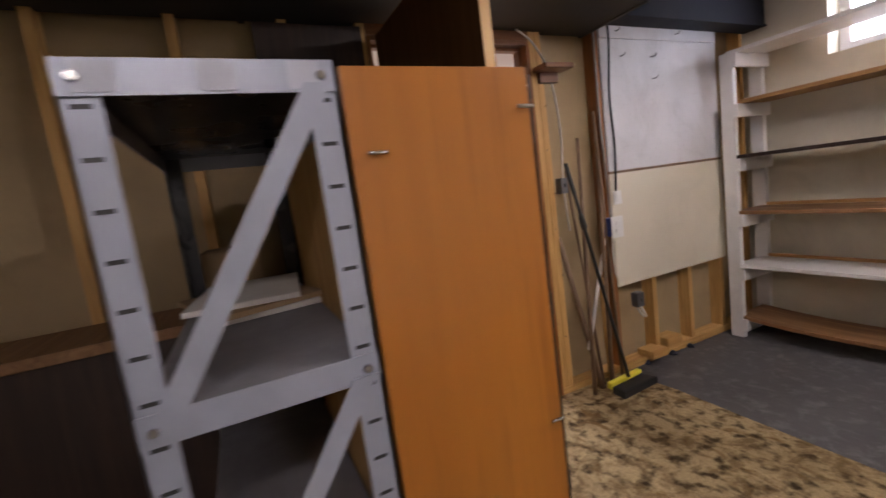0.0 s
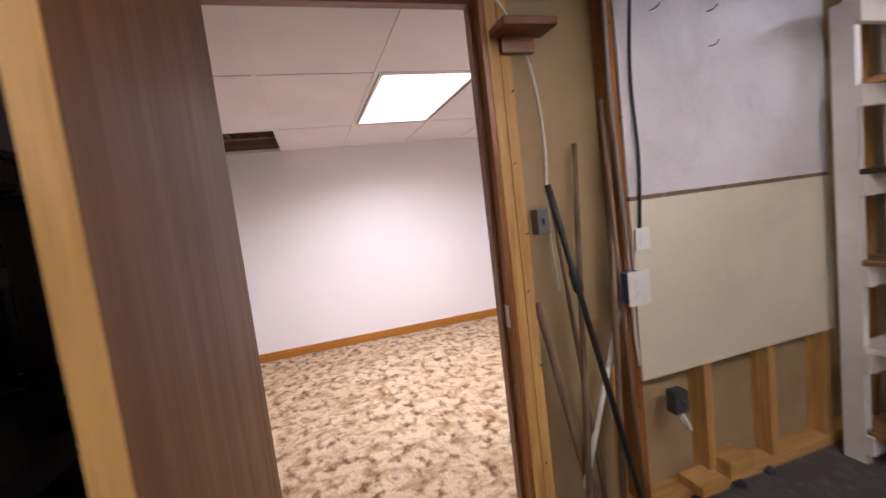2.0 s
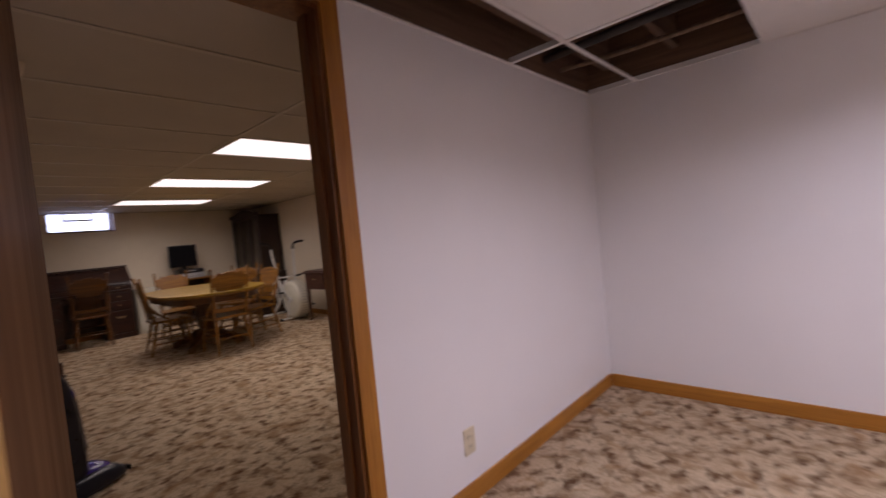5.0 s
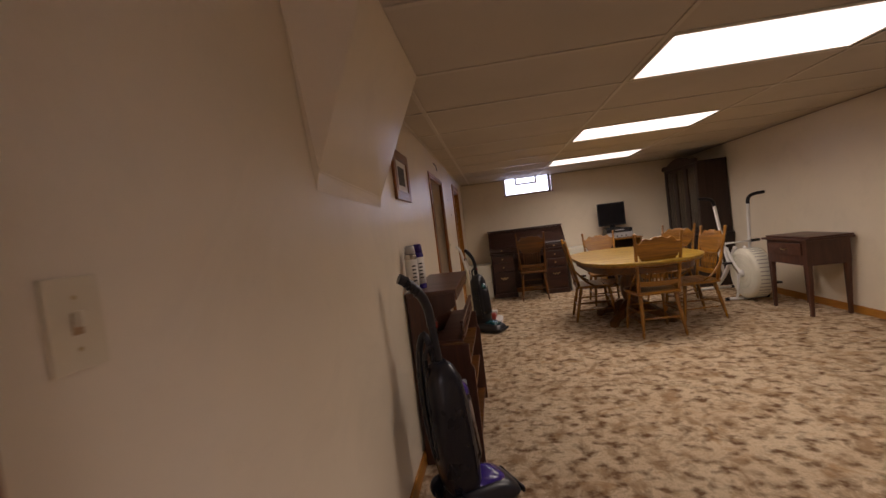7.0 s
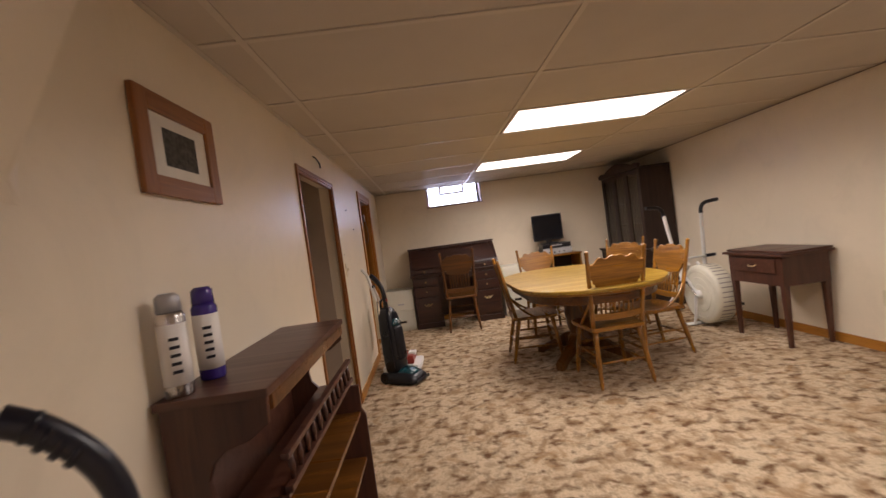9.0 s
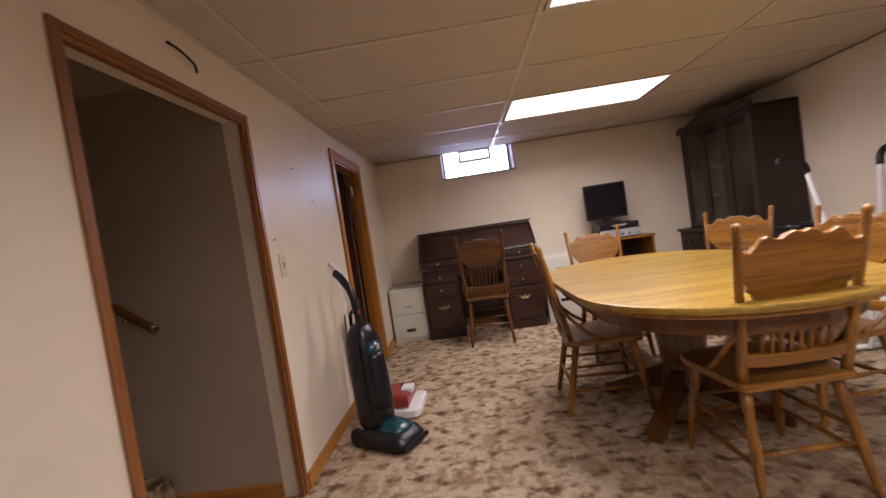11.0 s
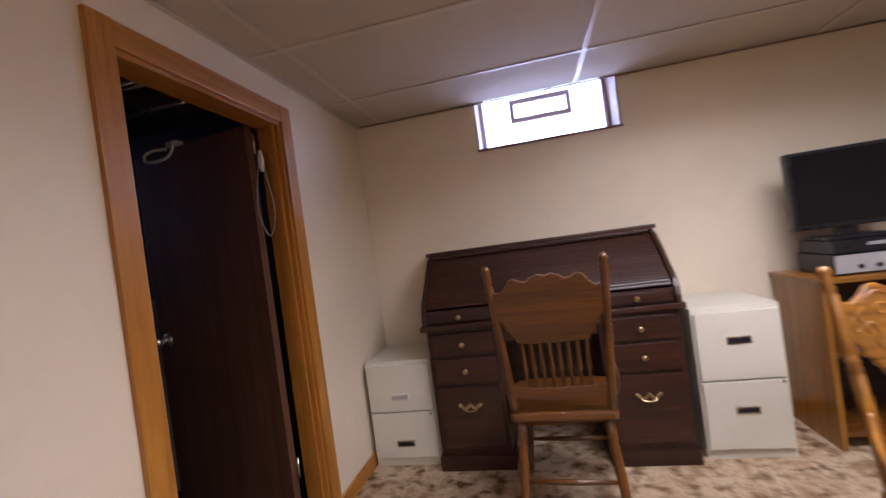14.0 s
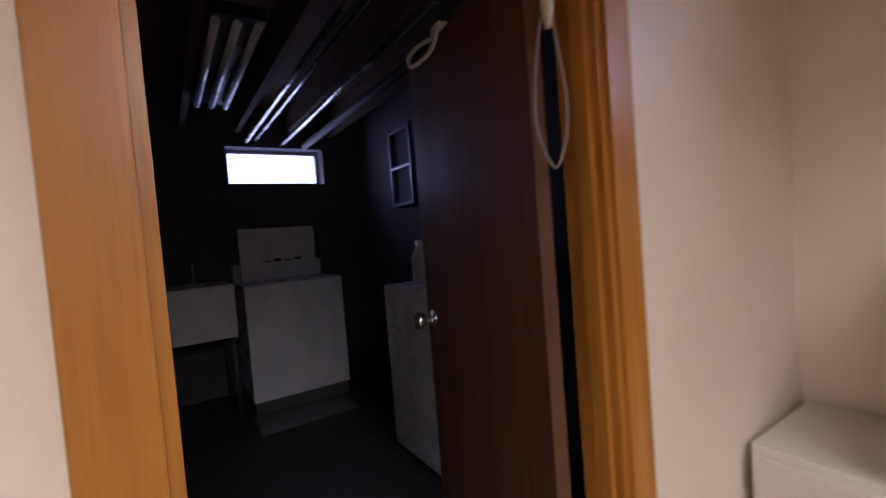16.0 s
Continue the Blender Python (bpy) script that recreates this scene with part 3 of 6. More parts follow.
M_IVORY = plain("ivory_plastic", (0.66, 0.58, 0.42), 0.35, var=0.05)
M_BLUEP = plain("blue_plastic_box", (0.03, 0.06, 0.30), 0.4)
M_YELLOW = plain("yellow_plastic", (0.80, 0.70, 0.06), 0.4)
M_GREYBOX = plain("zinc_box", (0.16, 0.165, 0.18), 0.45, 0.7)
M_OLDWOOD = wood("weathered_stick", (0.12, 0.075, 0.045), (0.28, 0.18, 0.11), "Z", 0.7, 1.2)
M_GLASS = glass_material("window_glass")
M_PAPER = plain("paper", (0.75, 0.72, 0.68), 0.8, var=0.08)
M_CARD = plain("cardboard", (0.36, 0.24, 0.13), 0.85, var=0.15)
M_OAKCHAIR = wood("golden_oak", (0.115, 0.040, 0.003), (0.46, 0.205, 0.020), "Z", 0.28, 1.0, 0.35)
M_OAKCHAIR_X = wood("golden_oak_across", (0.115, 0.040, 0.003), (0.46, 0.205, 0.020), "X", 0.28, 1.0, 0.35)
M_OAKTABLE = table_material("golden_oak_tabletop", (0.165, 0.082, 0.007), (0.43, 0.268, 0.027))
M_OAKBROWN = wood("brown_oak_chair", (0.050, 0.017, 0.0025), (0.19, 0.070, 0.009), "Z", 0.28, 1.0, 0.35)
M_OAKBROWN_X = wood("brown_oak_across", (0.050, 0.017, 0.0025), (0.19, 0.070, 0.009), "X", 0.28, 1.0, 0.35)
M_DESK = wood("dark_cherry_desk", (0.013, 0.0042, 0.003), (0.066, 0.021, 0.010), "X", 0.33, 0.8, 0.12)
M_DESK_Z = wood("dark_cherry_desk_upright", (0.013, 0.0042, 0.003), (0.066, 0.021, 0.010), "Z", 0.33, 0.8, 0.12)
M_WALNUT = wood("dark_walnut", (0.016, 0.007, 0.005), (0.045, 0.020, 0.012), "Z", 0.5, 0.8, 0.0)
M_WALNUT_X = wood("dark_walnut_across", (0.016, 0.007, 0.005), (0.045, 0.020, 0.012), "X", 0.5, 0.8, 0.0)
M_MAHOG = wood("red_mahogany", (0.045, 0.015, 0.009), (0.10, 0.036, 0.018), "X", 0.4, 0.8, 0.1)
M_MAHOG_Z = wood("red_mahogany_upright", (0.045, 0.015, 0.009), (0.10, 0.036, 0.018), "Z", 0.4, 0.8, 0.1)
M_FILE = plain("almond_enamel_steel", (0.62, 0.60, 0.51), 0.38, var=0.05, scale=3, dirt=0.12)
M_TVSCREEN = plain("dark_screen", (0.006, 0.006, 0.008), 0.16, var=0.1, spec=0.2)
M_SILVER = plain("silver_plastic", (0.42, 0.42, 0.44), 0.35, 0.3)
M_TRUNK = plain("blue_vinyl_trunk", (0.050, 0.092, 0.165), 0.5, var=0.12, grain=200, bumps=0.2)
M_NAVY = plain("navy_trim", (0.018, 0.022, 0.045), 0.4)
M_TEAL = plain("teal_plastic", (0.006, 0.045, 0.055), 0.25)
M_PURPLE = plain("purple_plastic", (0.045, 0.025, 0.20), 0.22)
M_VACGREY = plain("dark_grey_plastic", (0.011, 0.011, 0.018), 0.3, spec=0.4)
M_RED = plain("red_plastic", (0.27, 0.04, 0.028), 0.3)
M_SMOKE = glass_material("smoked_plastic", (0.55, 0.5, 0.6), 0.1)
M_CLEARGLASS = glass_material("cabinet_glass", (0.5, 0.48, 0.45), 0.02)
M_ENAMEL = plain("white_appliance_enamel", (0.72, 0.73, 0.78), 0.28, var=0.04)
M_WINFRAME = plain("pale_lilac_window_frame", (0.62, 0.54, 0.58), 0.45, var=0.06)
M_VINYL = plain("white_vinyl_frame", (0.78, 0.78, 0.82), 0.35, var=0.05)
M_SILL = wood("dark_window_liner", (0.14, 0.06, 0.045), (0.27, 0.14, 0.10), "X", 0.45, 0.8)
M_MAT = plain("white_picture_mat", (0.74, 0.72, 0.66), 0.7)
M_PICTURE = plain("dark_needlework", (0.07, 0.065, 0.055), 0.8, var=0.8, scale=60, grain=150)
M_FAN = plain("aged_white_plastic", (0.70, 0.67, 0.55), 0.4)
M_CABLE = plain("white_cable", (0.66, 0.62, 0.55), 0.5)
M_CABLEDARK = plain("black_cable", (0.02, 0.02, 0.02), 0.5)
M_CABLEGREY = plain("grey_cable", (0.25, 0.23, 0.22), 0.5)

# ---- lamps that stand in for sky and unseen fixtures ----
def sky_lamp(name, at, aim, w, h, watts, col=(0.86, 0.90, 1.0)):
    d = bpy.data.lights.new(name, "AREA")
    d.shape, d.size, d.size_y, d.energy, d.color = "RECTANGLE", w, h, watts, col
    new(name, d).matrix_world = look(at, aim)


sky_lamp("daylight_storage", (-1.12, -3.97, 2.005), (-1.12, 0, 2.004), 0.86, 0.39, 24)
sky_lamp("daylight_family", (1.20, 7.90, 1.955), (1.20, 0, 1.954), 0.83, 0.44, 10, (0.70, 0.76, 1.0))
sky_lamp("daylight_laundry", (-3.70, 6.81, 1.905), (0, 6.81, 1.904), 0.80, 0.31, 2.0, (0.62, 0.66, 1.0))


# assumed fixture, added out of view to light the storage room
def shop_light(m, power):
    e = thing("shop_light", m, "assumed fluorescent shop light out of view, switched on", "ceiling light")
    part("reflector", slab(B(), [(-0.13, 0), (-0.06, 0.06), (0.06, 0.06), (0.13, 0), (0.12, 0), (0.055, 0.05), (-0.055, 0.05), (-0.12, 0)], 1.22, pose(0, 0, 0) @ XZ), M_WHITEPAINT, e)
    g = glow("lit_tube", (1.0, 0.93, 0.86), power)
    for x in (-0.05, 0.05):
        part("tube", stick((x, 0.02, 0.018), (x, 1.20, 0.018), 0.016), g, e)
    for y in (0.2, 1.0):
        part("chain", stick((0, y, 0.06), (0, y, TOP - m.translation.z), 0.004), M_GREYBOX, e)


shop_light(pose(-2.15, -2.85, 2.19), 150)
shop_light(pose(-2.95, -0.6, 2.12), 70)


# ---- windows ----
def basement_window(name, m, w, h, mat, label, sash=None, depth=0.05):
    """Faces -y in its own space; w wide, h high, lower left corner at the origin. sash: (x0, x1, z0, z1) of an inner framed vent."""
    e = tagged(thing(name, m, label, "window"), kind="structure")
    t = 0.03
    part("window_frame", bx((0, 0, 0), (t, depth, h)), mat, e)
    part("window_frame", bx((w - t, 0, 0), (w, depth, h)), mat, e)
    part("window_frame", bx((t, 0, 0), (w - t, depth, t)), mat, e)
    part("window_frame", bx((t, 0, h - t), (w - t, depth, h)), mat, e)
    p = part("pane", bx((t, depth * 0.5, t), (w - t, depth * 0.5 + 0.004, h - t)), M_GLASS, e)
    p.visible_shadow = False
    for s in sash or ():
        a, b, c, d, q = s
        part("sash_bar", bx((a, -0.004, c), (a + q, depth * 0.45, d)), mat, e)
        part("sash_bar", bx((b - q, -0.004, c), (b, depth * 0.45, d)), mat, e)
        part("sash_bar", bx((a + q, -0.004, c), (b - q, depth * 0.45, c + q)), mat, e)
        part("sash_bar", bx((a + q, -0.004, d - q), (b - q, depth * 0.45, d)), mat, e)
    return e


basement_window("window_family", pose(0.785, 7.84, 1.735), 0.825, 0.45, M_WINFRAME, "small high window with a framed vent", [(0.205, 0.60, 0.185, 0.337, 0.03)])
lin = tagged(new("window_liner"), "dark wood liner round the window recess", "window liner", kind="structure")
part("side_board", bx((0.776, 7.597, 1.737), (0.786, 7.84, 2.19)), M_WINFRAME, lin)
part("side_board", bx((1.609, 7.597, 1.737), (1.619, 7.84, 2.19)), M_SILL, lin)
part("sill_board", bx((0.770, 7.590, 1.722), (1.625, 7.84, 1.736)), M_SILL, lin)
basement_window("window_storage", pose(-0.68, -3.84, 1.80, rz=180), 0.88, 0.41, M_VINYL, "high sliding basement window in a white frame", [(0.03, 0.30, 0.03, 0.38, 0.028), (0.33, 0.62, 0.03, 0.38, 0.028)])
basement_window("window_laundry", pose(-3.60, 6.40, 1.745, rz=90), 0.82, 0.32, M_VINYL, "bright high window in a pale frame")


# ---- doors ----
def knob_set(parent, x, z, y0, y1, mat):
    """Round knobs on both faces of a leaf that runs along x, faces at y0 < y1."""
    for y, s in ((y0, -1), (y1, 1)):
        k = part("knob", rod(B(), (x, y, z), (x, y + s * 0.075, z), [(0, 0.032), (0.08, 0.032), (0.12, 0.013), (0.42, 0.012), (0.5, 0.024), (0.75, 0.03), (0.95, 0.027), (1, 0.018)], 20), mat, parent, "brushed metal knob")


def door_leaf(name, m, w, h, mat_a, mat_edge, label, hinge_z=(0.25, 1.68), knob_z=0.90):
    """Hinged at the origin, runs along +x, faces at y = 0 and y = 0.036."""
    e = tagged(thing(name, m, label, "door"), kind="structure")
    leaf = part("leaf", bx((0.002, 0.0, 0.012), (w - 0.003, 0.036, h), 0.0015), mat_a, e)
    part("edge", bx((w - 0.003, 0.001, 0.013), (w, 0.035, h - 0.001)), mat_edge, e, "pale bare wood door edge")
    part("latch_plate", bx((w, 0.006, knob_z - 0.03), (w + 0.0015, 0.030, knob_z + 0.03)), M_CHROME, e)
    knob_set(e, w - 0.065, knob_z, 0.0, 0.036, M_CHROME)
    for z in hinge_z:
        h_ = part("hinge", stick((-0.005, 0.0, z), (-0.005, 0.0, z + 0.09), 0.007), M_CHROME, e)
        box_leaf = part("hinge_leaf", bx((-0.004, -0.001, z), (0.03, 0.0005, z + 0.09)), M_CHROME, e)
    return e


door_leaf("door_storage", pose(-0.216, -0.931, 0, rz=180), 0.85, 1.985, M_DOOR, M_DOOREDGE, "open flush door of brown stained wood")
door_leaf("door_family", pose(0.112, -0.036, 0, rz=-97), 0.75, 1.975, M_DOOR, M_DOOREDGE, "flush brown stained door standing wide open")
door_leaf("door_laundry", pose(-0.105, 6.605, 0, rz=170.0), 0.72, 1.80, M_DOORDARK, M_OAKTRIM, "dark stained flush door opened into the laundry")


# ---- storage room: stud wall and its boards ----
sw = tagged(new("stud_wall"), "open stud framing with bare panel backs", "stud wall", kind="structure")
proto = part("stud", bx((-0.19, -0.019, 0.041), (-0.106, 0.019, TOP - 0.002), 0.002), M_PINE, sw)
proto.matrix_basis = pose(0, -1.812, 0)
for y in (-1.852, -2.62, -2.98, -3.33, -3.67, -0.878, -0.55, -0.15, 0.26, 0.66, 1.07, 1.48, 1.9, 2.3):
    twin(proto, pose(0, y + 1.812, 0))
part("stud", bx((-0.19, -2.294, 0.041), (-0.106, -2.256, TOP - 0.002), 0.002), M_CASING, sw, "red-brown old stud")
part("bottom_plate", bx((-0.192, -3.698, -0.011), (-0.106, -1.79, 0.040), 0.002), M_PINE_Y, sw)
part("bottom_plate", bx((-0.192, -0.897, -0.011), (-0.106, 2.59, 0.040), 0.002), M_PINE_Y, sw)
part("header", bx((-0.19, -1.79, 2.002), (-0.106, -0.897, 2.09)), M_JAMB_Y, sw)

for y, zs in ((-1.852, (0.35, 0.71, 0.98, 1.18, 1.42, 1.66)), (-2.275, (0.45, 0.83, 1.22, 1.55, 1.88))):
    for k, z in enumerate(zs):
        part("nail", rod(B(), (-0.189, y + 0.008 * (-1) ** k, z), (-0.203, y + 0.012 * (-1) ** k, z + 0.004), [(0, 0.0014), (0.8, 0.0014), (0.85, 0.0034), (1, 0.0034)], 8), M_CABLEDARK, sw)

pb = tagged(new("pegboard"), "white painted pegboard screwed to the studs", "pegboard")
part("panel", bx((-0.200, -3.36, 1.262), (-0.1915, -2.29, 2.028)), M_PEG, pb)
part("top_board", bx((-0.206, -3.36, 2.03), (-0.1915, -2.29, 2.11)), M_PEG, pb)
bm = B()
for i in range(40):
    for j in range(26):
        if (i * 7 + j * 3) % 5 < 3:
            c = Vector((-0.2004, -3.33 + i * 0.0258, 1.29 + j * 0.0275))
            bm.faces.new([bm.verts.new(c + Vector((0, 0.0015 * math.cos(k * math.pi / 3), 0.0015 * math.sin(k * math.pi / 3)))) for k in range(6)])
tagged(part("peg_holes", bm, M_CABLEGREY, pb), kind="stuff")
for y, z in ((-2.45, 1.93), (-2.72, 1.93), (-2.42, 2.07), (-2.95, 2.07), (-2.72, 1.80)):
    part("hook", tube(B(), [(-0.20, y, z), (-0.225, y - 0.005, z), (-0.228, y - 0.02, z + 0.016)], 0.0025, 6), M_CABLEDARK, pb)
lp = tagged(new("wall_panel"), "beige hardboard panel fixed below the pegboard", "wall panel")
part("panel", bx((-0.2005, -3.37, 0.55), (-0.1915, -2.29, 1.245), 0.001), M_PANELBEIGE, lp)
part("batten", bx((-0.2035, -3.36, 1.246), (-0.1915, -2.29, 1.260)), M_OLDWOOD, lp)


def lump(name, bm, mat, label, category, group=""):
    return tagged(part(name, bm, mat), label, category, group)


lump("wood_block", bx((-0.26, -2.62, 0.041), (-0.14, -2.48, 0.085), 0.003), M_PINE_Y, "offcut of pine lying on the wall plate", "wood block")
lump("wood_block", bx((-0.235, -2.80, 0.041), (-0.12, -2.66, 0.12), 0.003), M_PINE_Y, "offcut of pine lying on the wall plate", "wood block")
lump("bracket_shelf", box(bx((-0.30, -1.99, 1.835), (-0.19, -1.80, 1.86), 0.004), (-0.215, -1.95, 1.78), (-0.19, -1.83, 1.835), 0.004), M_JAMB_Y, "small dark wooden ledge screwed to the stud", "shelf")


def wall_box(name, y0, y1, z0, z1, d, mat, face, label):
    e = thing(name, pose(-0.191, (y0 + y1) / 2, z0), label, "electrical box")
    w = (y1 - y0) / 2
    part("box", bx((-d, -w, 0), (0, w, z1 - z0), 0.003), mat, e)
    if face is not None:
        part("cover_plate", bx((-d - 0.006, -w - 0.012, -0.008), (-d, w + 0.012, z1 - z0 + 0.008), 0.002), face, e)
        for z in (0.3, 0.7):
            part("socket", bx((-d - 0.009, -0.016, (z1 - z0) * z - 0.014), (-d - 0.005, 0.016, (z1 - z0) * z + 0.014), 0.003), M_WHITEP, e)
    else:
        part("toggle", bx((-d - 0.014, -0.005, (z1 - z0) / 2 - 0.01), (-d, 0.005, (z1 - z0) / 2 + 0.012), 0.002), M_GREYBOX, e)


wall_box("switch_box", -1.93, -1.885, 1.175, 1.262, 0.045, M_GREYBOX, None, "zinc switch box on the stud")
wall_box("outlet_box", -2.285, -2.215, 0.88, 0.99, 0.07, M_BLUEP, M_WHITEP, "blue outlet box with a white cover plate")
wall_box("outlet_box", -2.345, -2.305, 1.07, 1.135, 0.02, M_WHITEP, M_WHITEP, "small white outlet on the panel edge")
wall_box("outlet_box", -2.46, -2.40, 0.40, 0.49, 0.05, M_GREYBOX, None, "zinc outlet box below the panel")

for pts, r, mat, label in (
    ([(-0.205, -2.36, 2.13), (-0.222, -2.345, 2.0), (-0.21, -2.33, 1.7), (-0.215, -2.335, 1.4), (-0.21, -2.32, 1.13)], 0.006, M_CABLEDARK, "black cable hanging down the pegboard"),
    ([(-0.21, -1.86, 1.88), (-0.17, -1.95, 1.75), (-0.15, -1.99, 1.5), (-0.15, -1.975, 1.2), (-0.14, -2.0, 0.95)], 0.005, M_CABLE, "white cable dangling in the stud bay"),
    ([(-0.20, -2.25, 2.1), (-0.205, -2.24, 1.6), (-0.215, -2.25, 1.2), (-0.22, -2.25, 0.99)], 0.007, M_CABLEGREY, "grey cable stapled to a stud"),
    ([(-0.205, -2.27, 0.88), (-0.20, -2.27, 0.75), (-0.205, -2.275, 0.62)], 0.007, M_CABLE, "white cable below the outlet box"),
    ([(-0.235, -2.43, 0.40), (-0.25, -2.45, 0.34), (-0.21, -2.47, 0.33), (-0.20, -2.44, 0.38)], 0.008, M_CABLE, "white cable loop under a box"),
    ([(-0.216, -1.70, 2.047), (-0.222, -1.79, 1.985), (-0.235, -1.86, 1.865)], 0.005, M_CABLE, "white cable crossing the door head"),
):
    lump("cable", tube(B(), pts, r, 8), mat, label, "cable")

for y, w in ((-2.50, 0.05), (-2.74, 0.07), (-2.92, 0.06)):
    lump("lint_clump", rod(B(), (-0.20, y, -0.0115), (-0.20, y, 0.012), [(0, w * 0.5), (0.5, w * 0.4), (1, w * 0.1)], 7), M_NAVY, "dark blue lint clump lying along the wall plate", "lint", "lint along the plate")

# tools leaning in the corner by the door
br = thing("push_broom", pose(0, 0, 0), "broom with a yellow head leaning on the studs", "broom")
part("handle", rod(B(), (-0.35, -2.15, 0.06), (-0.21, -1.95, 1.34), [(0, 0.0105), (0.70, 0.0105), (0.71, 0.019), (0.76, 0.016), (0.77, 0.010), (0.86, 0.010), (0.87, 0.013), (1, 0.012)], 12), M_CABLEDARK, br)
broom_bits = [part("head", box(B(), (-0.008, -0.135, 0.03), (0.026, 0.135, 0.068), 0.008), M_YELLOW, br, "yellow plastic broom head"),
              part("bristles", slab(B(), [(-0.10, -0.145), (-0.008, -0.13), (-0.008, 0.13), (-0.10, 0.145)], 0.05, Matrix.Translation((0, 0, 0.002)), 0.012), M_CABLEDARK, br)]
for o in broom_bits:
    o.matrix_basis = pose(-0.34, -2.14, -0.006, 0, 0, 4)
for a, b, r, mat, label in (
    ((-0.30, -1.93, 0.0), (-0.14, -2.12, 1.48), 0.012, M_OLDWOOD, "weathered wooden stick leaning on the wall"),
    ((-0.27, -2.02, 0.0), (-0.15, -1.90, 0.92), 0.017, M_OLDWOOD, "grey wooden pole leaning on the wall"),
    ((-0.25, -1.96, 0.25), (-0.17, -2.24, 0.86), 0.011, M_WHITEPAINT, "white painted stick leaning on the wall"),
    ((-0.29, -2.08, 0.0), (-0.15, -2.26, 1.55), 0.013, M_OLDWOOD, "brown wooden pole leaning on the wall"),
    ((-0.245, -2.06, 0.0), (-0.165, -1.985, 1.30), 0.009, M_OLDWOOD, "thin grey stick leaning on the wall"),
    ((-0.225, -2.235, 0.0), (-0.195, -2.205, 1.62), 0.010, M_OLDWOOD, "thin brown stick leaning on the stud"),
    ((-0.26, -2.11, 0.0), (-0.15, -2.20, 0.62), 0.018, M_PINE, "pine offcut leaning on the wall"),
):
    lump("pole", rod(B(), a, b, [(0, r), (0.5, r * 0.95), (1, r * 0.85)], 10), mat, label, "pole", "poles by the door")

# remnant of carpet over the concrete
rem = B()
slab(rem, [(-0.10, -2.27), (-0.55, -2.30), (-0.95, -2.285), (-1.5, -2.27), (-2.4, -2.31), (-3.2, -2.29), (-3.2, -0.2), (-0.10, -0.2)], 0.014, Matrix.Translation((0, 0, -0.0105)), 0.004)
lump("carpet_remnant", rem, M_CARPET_OLD, "worn brown carpet remnant laid on the concrete", "carpet")


# ---- storage room: white shelves ----
ws = thing("wooden_shelf", pose(0, 0, 0), "tall white-painted wooden shelves with bare wood boards", "shelf")
ZS = (0.125, 0.49, 0.86, 1.235, 1.59, 1.91)
for x in (-0.345, -1.475):
    for y in (-3.335, -3.66):
        part("post", bx((x if x > -1 else x + 0.02, y, -0.012), (x + 0.085, y + 0.04, 1.925 if x > -1 else 2.0), 0.004), M_WHITEPAINT, ws)
for i, z in enumerate(ZS):
    for x in (-0.345, -1.475):
        part("cleat", bx((x - 0.03 if x > -1 else x + 0.0855, -3.66, z - 0.085), (x - 0.0005 if x > -1 else x + 0.115, -3.285, z - 0.001), 0.003), M_WHITEPAINT, ws)
    mat = (M_SHELFWOOD, M_WHITEPAINT, M_SHELFWOOD, M_WALNUT_X, M_SHELFEDGE, M_WHITEPAINT)[i]
    if i == 0:
        xs = [-1.43 + 1.13 * k / 12 for k in range(13)]
        sag = [z + 0.024 - 0.032 * (1 - ((x + 0.865) / 0.565) ** 2) for x in xs]
        part("shelf_board", slab(B(), list(zip(xs, sag)) + [(x, s - 0.024) for x, s in zip(xs[::-1], sag[::-1])], 0.325, Matrix.Translation((0, -3.625, 0)) @ XZ), mat, ws, "sagging worn board")
        continue
    part("shelf_board", bx((-1.50 if i == 5 else -1.43, -3.625, z), (-0.30, -3.30 if i != 4 else -3.33, z + 0.024), 0.003), mat, ws)
    if i in (1, 2, 4, 5):
        part("shelf_lip", bx((-1.43, -3.64, z + 0.0245), (-0.30, -3.625, z + 0.045), 0.002), M_SHELFEDGE, ws)
lump("envelope", bx((-1.20, -3.47, 0.1285), (-1.08, -3.40, 0.132)), M_PAPER, "white envelope lying on the bottom shelf", "envelope")
for k, z in enumerate((1.66, 1.35, 1.62, 1.30, 1.02)):
    lump("wire_hook", tube(B(), [(-1.60 - 0.06 * (k % 2), -3.70, z), (-1.64 - 0.06 * (k % 2), -3.64, z + 0.03), (-1.66 - 0.06 * (k % 2), -3.60, z + 0.045)], 0.0035, 6), M_CABLEDARK, "bent wire hook in the masonry wall", "hook")
pc = thing("pine_cabinet", pose(-1.60, -3.66, -0.012), "bare pine cabinet standing by the wall", "cabinet")
part("side_panel", bx((-0.02, 0, 0), (0, 0.42, 1.24), 0.002), M_PINE, pc)
part("side_panel", bx((-0.62, 0, 0), (-0.60, 0.42, 1.24), 0.002), M_PINE, pc)
part("top", bx((-0.63, 0, 1.24), (0.01, 0.43, 1.265), 0.003), M_SHELFEDGE, pc)
part("back", bx((-0.60, 0, 0.02), (-0.02, 0.012, 1.24)), M_PINE, pc)
for z in (0.05, 0.45, 0.85):
    part("shelf", bx((-0.60, 0.012, z), (-0.02, 0.41, z + 0.018)), M_SHELFEDGE, pc)
wf = thing("white_crate", pose(-1.63, -3.66, 1.253), "open white crate with a wooden top on the cabinet", "crate")
for x in (0.0, -0.35):
    for y in (0.02, 0.35):
        part("post", bx((x - 0.03, y, 0), (x, y + 0.03, 0.34), 0.002), M_WHITEPAINT, wf)
